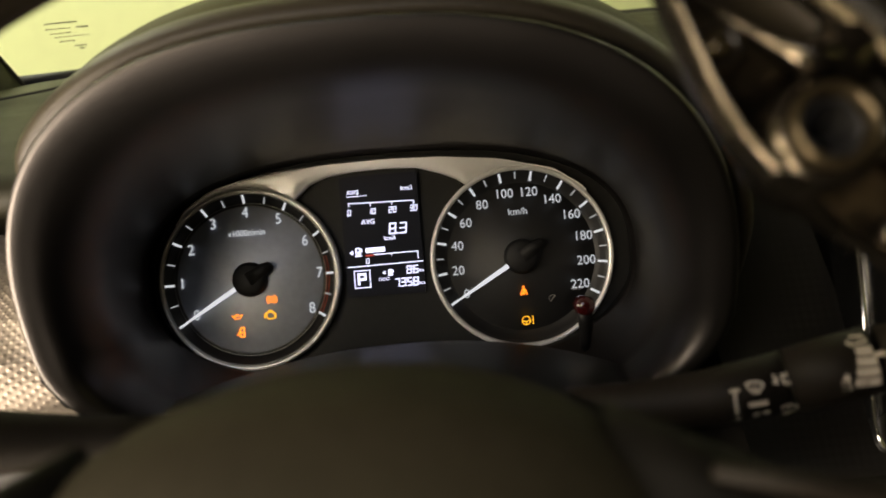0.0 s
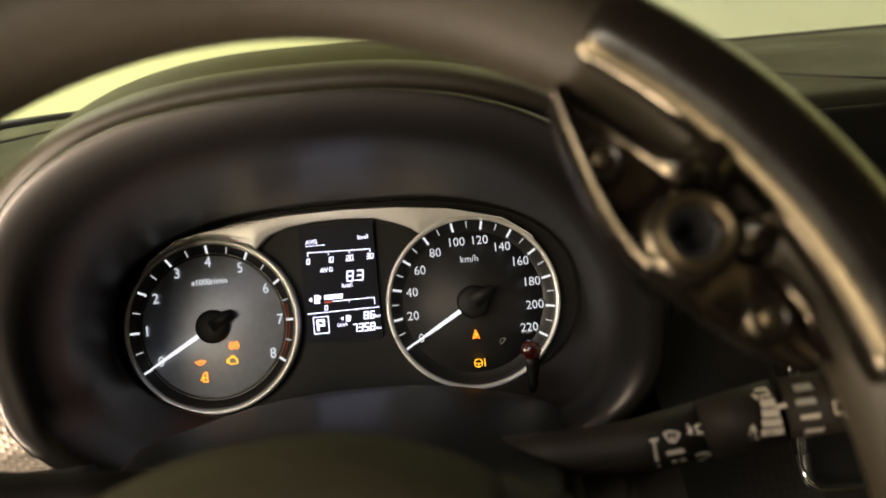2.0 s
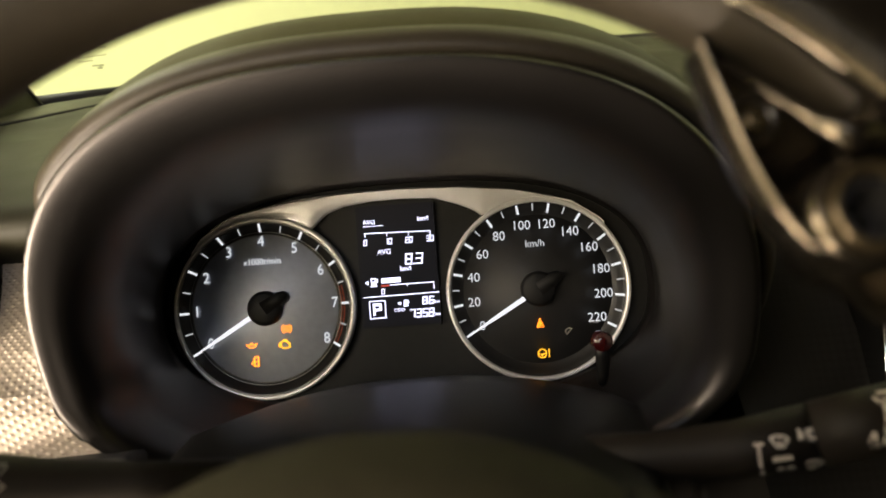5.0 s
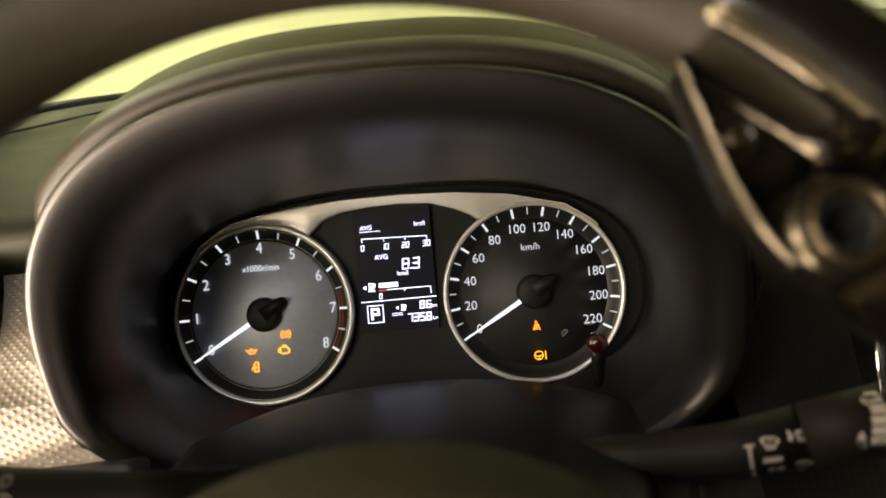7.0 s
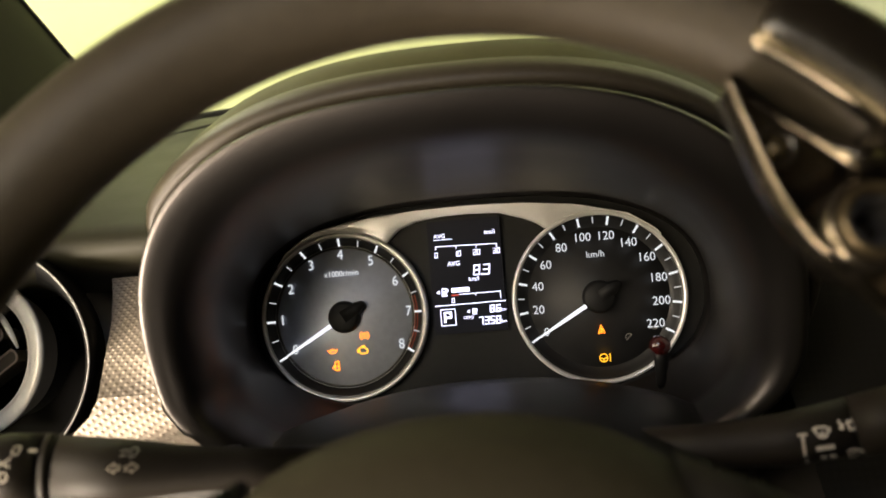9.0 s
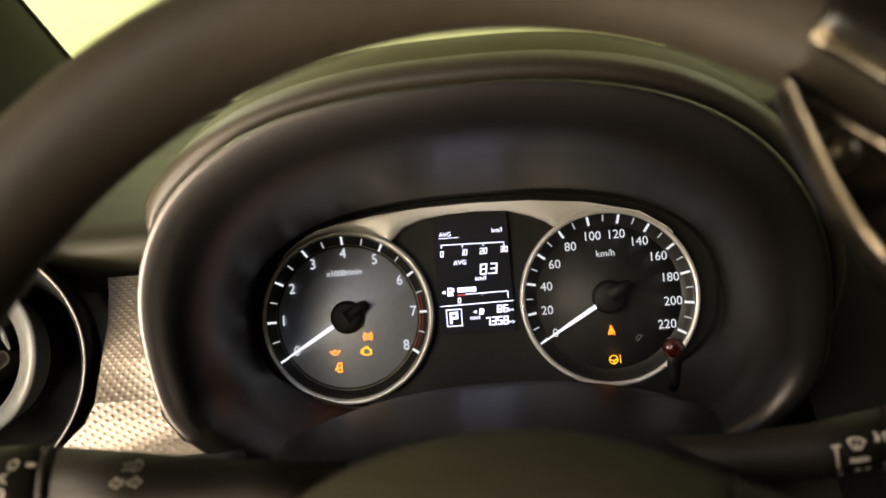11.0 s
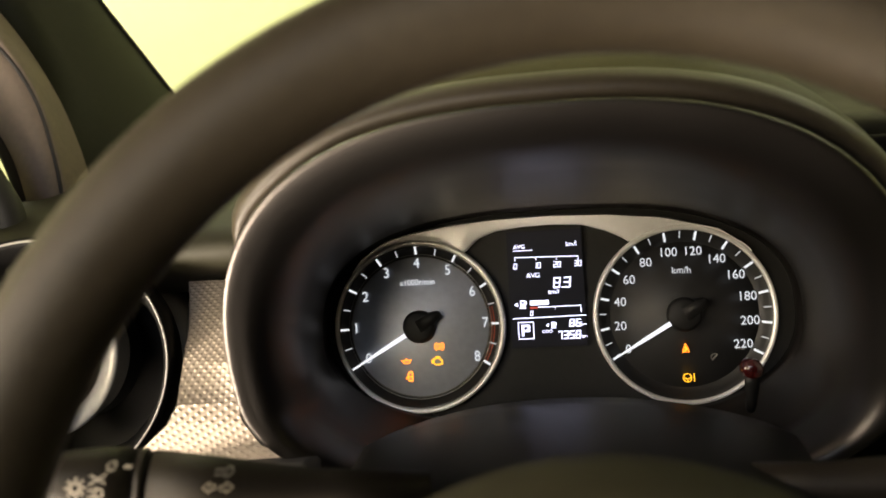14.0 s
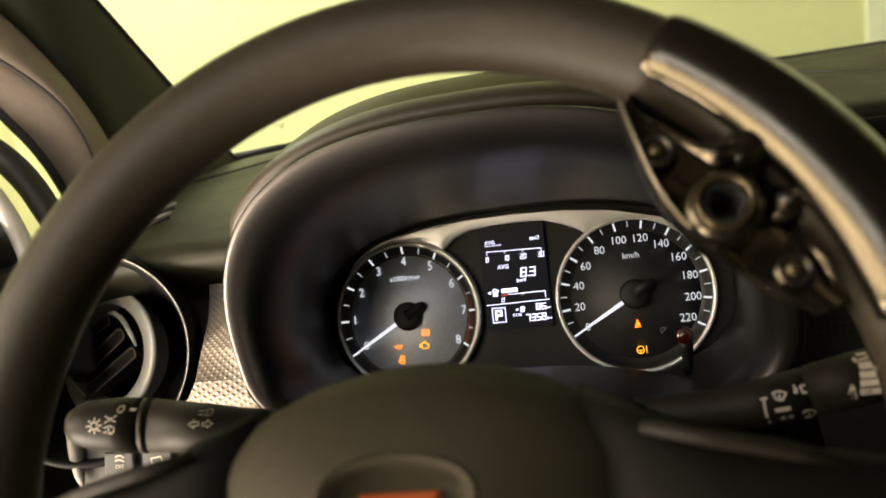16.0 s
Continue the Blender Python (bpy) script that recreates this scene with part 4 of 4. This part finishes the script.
# ---- vent, trim panel ----
trim = thing("trim_panel", (-0.19, -0.12, -0.05), "bright embossed silver-brown trim panel beside the instrument hood", "trim panel")
TRIM_L = [(-0.2264, -0.058, 0.0380), (-0.2206, -0.070, 0.0260), (-0.2143, -0.086, 0.0100), (-0.2086, -0.108, -0.0100), (-0.2020, -0.1317, -0.0316), (-0.2085, -0.1305, -0.0420), (-0.2270, -0.1280, -0.0570), (-0.2650, -0.1260, -0.0900)]
TRIM = []
for left in TRIM_L:
    z = left[2]
    half, n = (LIPT, 2.55) if z > LIPC[1] else (0.072, 2.24)
    reach = LIPA * max(1 - (abs(z - LIPC[1]) / half) ** n, 0.0) ** (1 / n)
    TRIM.append((left, (LIPC[0] - reach - 0.0045, (max(LIPY + LIPK * z + 0.010, left[1] - 0.012) if z > -0.04 else LIPY + LIPK * z + 0.005), z - 0.001)))


def trim_point(u, v):
    f = v * (len(TRIM) - 1)
    k = min(int(f), len(TRIM) - 2)
    w = f - k
    l = Vector(TRIM[k][0]).lerp(Vector(TRIM[k + 1][0]), w)
    r = Vector(TRIM[k][1]).lerp(Vector(TRIM[k + 1][1]), w)
    return l.lerp(r, u)


def embossed():
    """A fine lattice of raised lozenges over the bent panel."""
    nu, nv, cell = 150, 420, 0.0031
    grid = []
    run = 0.0
    last = trim_point(0.5, 0)
    for j in range(nv):
        mid = trim_point(0.5, j / (nv - 1))
        run += (mid - last).length
        last = mid
        row = []
        for i in range(nu):
            p = trim_point(i / (nu - 1), j / (nv - 1))
            a, b = math.pi * p.x / cell, math.pi * run / (cell * 0.85)
            h = 0.0010 * max(0.25 * (1 + math.cos(a + b)) * (1 + math.cos(a - b)) - 0.22, 0)
            row.append(p + Vector((0, -0.95, 0.3)) * h)
        grid.append(row)
    return loft(grid, closed=False)


part("embossed_face", embossed(), M_TEX, trim)
part("panel_edge", tube([Vector(l) + Vector((-0.002, 0.009, -0.002)) for l, r in TRIM[1:6]], 0.003, 8), M_BLACK, trim)

VAX = (-0.30, 1, -0.08)
vent = thing("air_vent", (-0.30, -0.05, -0.02), "round air vent with a silver ring and black louvres", "air vent")
VC, VS = (-0.2869, -0.1314, -0.008), Vector((-0.3426, -0.0311, -0.007))
part("surround", turned([(0.0770, 0.030), (0.0760, 0.004), (0.0726, 0.0), (0.0702, 0.004), (0.060, 0.075), (0.058, 0.12)], VC, axis=VAX), mat("vent_black", (0.006, 0.006, 0.006), 0.55, spec=0.12, grain=0.1, bump=0.1), vent)
VAN = Vector(VAX).normalized()
VUX = VAN.cross(Vector((0, 0, 1))).normalized()
VUZ = VUX.cross(VAN)
part("chrome_edge", tube([Vector(VC) + VUX * (0.0727 * math.cos(math.radians(g))) + VUZ * (0.0727 * math.sin(math.radians(g))) - VAN * 0.0004 for g in range(-44, 112, 4)], 0.0006, 8), mat("edge_line_silver", (0.42, 0.41, 0.39), 0.4, metal=0.2), vent, "thin bright edge line")
BAX = Vector((0.14, 1, -0.08)).normalized()
BX = BAX.cross(Vector((0, 0, 1))).normalized()
BZ = BX.cross(BAX)


def in_barrel(u, v, deep):
    """A point of the swivelling barrel: across, up, and depth behind its rim."""
    return VS + BX * u + BZ * v + BAX * deep


def paddle(u0, v0, u1, v1, half):
    """A louvre blade with rounded ends, its thin front edge towards the driver."""
    d = Vector((u1 - u0, v1 - v0)).normalized()
    n = Vector((-d.y, d.x))
    ends = []
    for k in range(9):
        g = math.radians(-90 + 22.5 * k)
        ends.append((Vector((u1, v1)) + d * half * 0.7 * math.cos(g) + n * half * math.sin(g)))
    for k in range(9):
        g = math.radians(90 + 22.5 * k)
        ends.append((Vector((u0, v0)) + d * half * 0.7 * math.cos(g) + n * half * math.sin(g)))
    return ends


part("silver_ring", turned([(0.0410, 0.030), (0.0412, 0.006), (0.0425, 0.0010), (0.0440, 0.0014), (0.0446, -0.0006), (0.0480, -0.0020), (0.0530, -0.0022), (0.0552, -0.0012), (0.0556, 0.0006), (0.0545, 0.004), (0.045, 0.028)], tuple(VS), axis=tuple(BAX)), M_SATIN, vent, "satin silver ring")
part("back", turned([(0.0001, 0.045), (0.043, 0.045), (0.043, 0.01)], tuple(VS), axis=tuple(BAX)), M_BLACK, vent)
for u0, v0, u1, v1, half in ((-0.026, 0.0165, 0.000, 0.0275, 0.0040), (-0.031, -0.0160, 0.0135, 0.0150, 0.0052), (-0.018, -0.0280, 0.0260, -0.0010, 0.0046)):
    line = paddle(u0, v0, u1, v1, half)
    blade = part("louvre", loft([[in_barrel(p.x, p.y, q) for p in line] for q in (0.0060, 0.0064, 0.0240)], cap0=True, cap1=True), M_RIDGE, vent, smooth=False)
    # tan outline carries the light that catches the blade's edge
    part("louvre_lit_edge", tube([in_barrel(p.x, p.y, 0.0060) for p in line], 0.0009, 6, closed=True), M_TRIM, blade, "front edge made paler for the light on it")
for pts in (((0.0030, 0.0338), (0.0095, 0.0330), (0.0160, 0.0290), (0.0215, 0.0225), (0.0265, 0.0145), (0.0320, 0.0045)), ((-0.0435, -0.0080), (-0.0395, -0.0165), (-0.0340, -0.0232), (-0.0280, -0.0285), (-0.0215, -0.0325))):
    part("pivot_strip", tube([in_barrel(u, v, 0.0040) for u, v in pts], [0.0010] + [0.0021] * (len(pts) - 2) + [0.0010], 10), M_SATIN, vent, "bright pivot strip")

# switch panel under the light stalk
switches = thing("switch_panel", (-0.24, -0.10, -0.12), "dark grey switch panel with two push buttons below the vent", "switch panel")
M_SWITCH = mat("switch_panel_grey", (0.055, 0.054, 0.054), 0.6, grain=0.12, bump=0.3)
part("panel", box((-0.30, -0.128, -0.20), (-0.13, -0.09, -0.066), 0.006), M_SWITCH, switches)
part("side_trim", tube([(-0.299, -0.13, -0.058), (-0.296, -0.132, -0.075), (-0.2935, -0.133, -0.088), (-0.2915, -0.133, -0.096)], [0.0050, 0.0050, 0.0036, 0.0012], 16), mat("edge_grey", (0.22, 0.205, 0.18), 0.5, grain=0.1), switches, "pale grey edge trim")
M_BUTTON = mat("button_grey", (0.030, 0.030, 0.031), 0.45, grain=0.1)
for bx in (-0.262, -0.233):
    bt = part("button", box((bx - 0.0115, -0.134, -0.104), (bx + 0.0115, -0.124, -0.074), 0.002), M_BUTTON, switches)
    if bx < -0.24:
        part("skid_symbol", ribbon([[(bx - 0.002, -0.0770), (bx + 0.002, -0.0762), (bx + 0.004, -0.0778)], [(bx - 0.002, -0.0796), (bx + 0.001, -0.0790), (bx + 0.004, -0.0804)]], 0.0011, -0.1345), M_PRINT, bt, smooth=False)
        lettering("off_letter", "OFF", 0.0040, (bx + 0.001, -0.1345, -0.0838), M_PRINT, bt)
    else:
        part("button_symbol", ribbon([[(bx - 0.004, -0.0795), (bx + 0.003, -0.0785), (bx + 0.0045, -0.0825), (bx + 0.003, -0.0865), (bx - 0.003, -0.0865), (bx - 0.004, -0.0795)]], 0.0010, -0.1345), M_PRINT, bt, smooth=False)

# centre air outlet with its bright frame, and the trim on the far side of the hood
outlet = thing("centre_outlet", (0.30, -0.06, -0.10), "black centre air outlet in a thin chrome frame", "air vent")
part("housing", box((0.258, -0.098, -0.122), (0.40, -0.03, 0.0), 0.008), M_GLOSS, outlet)
part("chrome_frame", tube([(0.256, -0.101, 0.0), (0.256, -0.101, -0.06), (0.2565, -0.101, -0.104), (0.259, -0.101, -0.114), (0.266, -0.101, -0.120), (0.30, -0.101, -0.121), (0.40, -0.101, -0.121)], 0.0014, 10), M_CHROME, outlet, "thin chrome line")
part("inner_frame", tube([(0.298, -0.101, -0.02), (0.298, -0.101, -0.094), (0.300, -0.101, -0.105), (0.306, -0.101, -0.110), (0.40, -0.101, -0.110)], 0.0011, 8), M_CHROME, outlet)
# near-black copy of the embossed trim; the colour holds this side's shade
side = thing("side_trim_panel", (0.21, -0.05, -0.06), "embossed trim panel beyond the hood, shade put into its colour", "trim panel")
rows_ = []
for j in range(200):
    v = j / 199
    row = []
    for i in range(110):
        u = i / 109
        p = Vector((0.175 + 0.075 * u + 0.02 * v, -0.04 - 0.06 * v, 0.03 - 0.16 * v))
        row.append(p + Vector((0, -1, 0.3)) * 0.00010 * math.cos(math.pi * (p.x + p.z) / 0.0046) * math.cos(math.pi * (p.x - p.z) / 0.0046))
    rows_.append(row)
part("embossed_face", loft(rows_, closed=False), mat("shaded_embossed_trim", (0.010, 0.0082, 0.006), 0.6, metal=0.2, grain=0.1), side)

# ---- windscreen, pillar, open door ----
glass = bpy.data.materials.new("windscreen_glass")
glass.use_nodes = True
nt = glass.node_tree
nt.nodes.clear()
o_, mx, tr, gl, fr = (nt.nodes.new(k) for k in ("ShaderNodeOutputMaterial", "ShaderNodeMixShader", "ShaderNodeBsdfTransparent", "ShaderNodeBsdfGlossy", "ShaderNodeFresnel"))
tr.inputs["Color"].default_value = (0.88, 0.94, 0.88, 1)
gl.inputs["Roughness"].default_value = 0.01
fr.inputs["IOR"].default_value = 1.3
nt.links.new(fr.outputs[0], mx.inputs[0])
nt.links.new(tr.outputs[0], mx.inputs[1])
nt.links.new(gl.outputs[0], mx.inputs[2])
nt.links.new(mx.outputs[0], o_.inputs[0])

screen = thing("windscreen", (0.4, 0.45, 0.25), "clear curved windscreen with a black lower border", "windscreen")
PA, PB = Vector((-0.383, 0.2, 0.266)), Vector((-0.443, 0.1, 0.386))
PD = (PB - PA).normalized()


def foot(x):
    f = (screen_y(x) - 0.03) / 0.42
    return Vector((x, screen_y(x) + 0.012, 0.125 + 0.140 * f))


pane_rows = []
for s_ in (0.0, 0.2, 0.45, 0.7):
    pane_rows.append([foot(x) + Vector((-0.359 * max(0, min(1, (0.4 - x) / 0.75)), -0.598, 0.718)) * s_ for x in [-0.35 + k * 0.05 for k in range(32)]])
pane = part("pane", loft(pane_rows, closed=False), glass, screen, "clear glass")
pane.visible_shadow = False
def on_glass(x, up):
    return foot(x) + Vector((-0.359 * max(0, min(1, (0.4 - x) / 0.75)), -0.598, 0.718)) * up + Vector((0, -0.0015, 0.001))


for up, x0, x1, w in ((0.066, -0.304, -0.278, 0.0006), (0.060, -0.306, -0.286, 0.0004), (0.060, -0.282, -0.272, 0.0007), (0.055, -0.305, -0.288, 0.0004), (0.051, -0.304, -0.276, 0.0003), (0.046, -0.303, -0.290, 0.0004), (0.040, -0.294, -0.284, 0.0005), (0.037, -0.291, -0.287, 0.0007)):
    part("print_bar", tube([on_glass(x0, up), on_glass((x0 + x1) / 2, up), on_glass(x1, up)], w, 6), M_RUBBER, screen, "dark etched glass mark")
part("border", tube([foot(x) + Vector((0, -0.006, 0.004)) for x in [-0.36 + k * 0.05 for k in range(32)]], 0.0085, 10), M_RUBBER, screen, "black lower border")

pillar = thing("windscreen_pillar", (-0.40, 0.15, 0.10), "dark windscreen pillar with padded brown inner trim", "pillar")
EDGE_G = [PA + PD * s_ for s_ in (-0.26, -0.12, 0.0, 0.10, 0.20, 0.45, 0.75)]
EDGE_A = [Vector(p) for p in ((-0.355, 0.12, 0.06), (-0.375, 0.10, 0.16), (-0.415, 0.10, 0.238), (-0.468, 0.10, 0.317), (-0.53, 0.10, 0.405), (-0.66, 0.05, 0.575), (-0.82, -0.05, 0.78))]
EDGE_B = [Vector(p) for p in ((-0.346, 0.01, 0.05), (-0.353, 0.0, 0.135), (-0.372, 0.0, 0.190), (-0.413, 0.0, 0.238), (-0.504, 0.0, 0.302), (-0.66, -0.03, 0.40), (-0.84, -0.10, 0.50))]
EDGE_C = [Vector(p) for p in ((-0.366, 0.0, 0.05), (-0.380, 0.0, 0.118), (-0.398, 0.0, 0.158), (-0.435, 0.0, 0.205), (-0.506, 0.0, 0.267), (-0.66, -0.03, 0.36), (-0.84, -0.10, 0.45))]


EDGE_A = [a.lerp(b, 0.42) for a, b in zip(EDGE_A, EDGE_B)]


def smooth_curve(pts, n=8):
    out = []
    for k in range(len(pts) - 1):
        p0, p1, p2, p3 = pts[max(k - 1, 0)], pts[k], pts[k + 1], pts[min(k + 2, len(pts) - 1)]
        for i in range(n):
            t = i / n
            out.append(0.5 * ((2 * p1) + (p2 - p0) * t + (2 * p0 - 5 * p1 + 4 * p2 - p3) * t * t + (3 * p1 - p0 - 3 * p2 + p3) * t ** 3))
    out.append(pts[-1])
    return out


def padded(a, b, swell, steps=8):
    a, b = smooth_curve(a), smooth_curve(b)
    rows = []
    for k in range(steps + 1):
        u = k / steps
        rows.append([p.lerp(q, u) + Vector((0.3, -0.9, 0.2)) * swell * math.sin(math.pi * u) ** 0.6 for p, q in zip(a, b)])
    return loft(rows, closed=False)


part("outer_trim", padded(EDGE_G, EDGE_A, 0.024), M_PILLAR, pillar, "dark pillar cover along the glass")
part("inner_trim", padded(EDGE_A, EDGE_B, 0.016), M_TRIM, pillar, "padded brown pillar trim")
part("edge_trim", padded(EDGE_B, EDGE_C, 0.007), M_TRIM, pillar, "narrow brown trim strip")
part("seam", tube(smooth_curve(EDGE_B), 0.0018, 8), M_RUBBER, pillar)
part("opening_seal", tube(smooth_curve([p + Vector((-0.004, 0.004, -0.003)) for p in EDGE_C]), 0.0055, 12), M_RUBBER, pillar, "black rubber door seal")
part("glass_edge", tube(EDGE_G, 0.003, 8), M_RUBBER, pillar)

door = thing("driver_door", (-0.6, -0.1, -0.5), "open driver's door with grey inner panel and black seal", "car door")
SEAL = [Vector(p) for p in ((-0.352, -0.045, -0.02), (-0.353, -0.05, 0.05), (-0.357, -0.05, 0.088), (-0.370, -0.05, 0.112), (-0.393, -0.05, 0.145), (-0.425, -0.05, 0.174), (-0.468, -0.05, 0.197), (-0.56, -0.06, 0.232), (-0.75, -0.10, 0.27))]
BAND = [Vector(p) for p in ((-0.358, -0.08, -0.03), (-0.362, -0.08, 0.03), (-0.365, -0.08, 0.061), (-0.371, -0.08, 0.082), (-0.387, -0.08, 0.113), (-0.411, -0.08, 0.143), (-0.443, -0.08, 0.159), (-0.52, -0.085, 0.185), (-0.75, -0.11, 0.22))]
part("door_seal", tube(smooth_curve(SEAL), 0.0115, 16), M_RUBBER, door, "thick black rubber seal")
part("door_frame", tube(smooth_curve(BAND), 0.0075, 14), mat("pale_car_paint", (0.70, 0.66, 0.62), 0.35, grain=0.03, coat=0.4), door, "pale painted door frame")
inner = smooth_curve(BAND)
part("door_shell", loft([[p + Vector((-0.002, 0.004, -0.006)) for p in inner], [Vector((p.x * 0.5 - 0.30, -0.07, -0.25 + 0.3 * (p.z + 0.03))) for p in inner]], closed=False), M_RUBBER, door)
CARD = [(-0.407, 0.100), (-0.389, 0.102), (-0.384, 0.080), (-0.374, 0.040), (-0.366, 0.008), (-0.380, -0.020), (-0.420, -0.045), (-0.75, -0.20), (-0.75, 0.13)]
card = plate(CARD, -0.125, -0.10)
bmesh.ops.bevel(card, geom=list(card.edges), offset=0.004, segments=3, affect="EDGES")
part("door_card", card, M_DOOR, door, "grey vinyl door panel")
part("card_lower", box((-0.75, -0.128, -0.45), (-0.385, -0.10, -0.055), 0.012), M_PAD, door, "dark lower door panel")

# slotted side outlet on top of the dash
slot = thing("demister_outlet", (-0.277, -0.03, 0.085), "small slotted demister outlet in the dash top", "air vent")
for k in range(4):
    part("slat", tube([(-0.292, -0.044 + 0.004 * k, 0.090 + 0.0042 * k), (-0.276, -0.050 + 0.004 * k, 0.0925 + 0.0042 * k), (-0.262, -0.049 + 0.004 * k, 0.0955 + 0.0042 * k)], 0.0014, 8), M_DIM if k % 2 else M_RUBBER, slot)
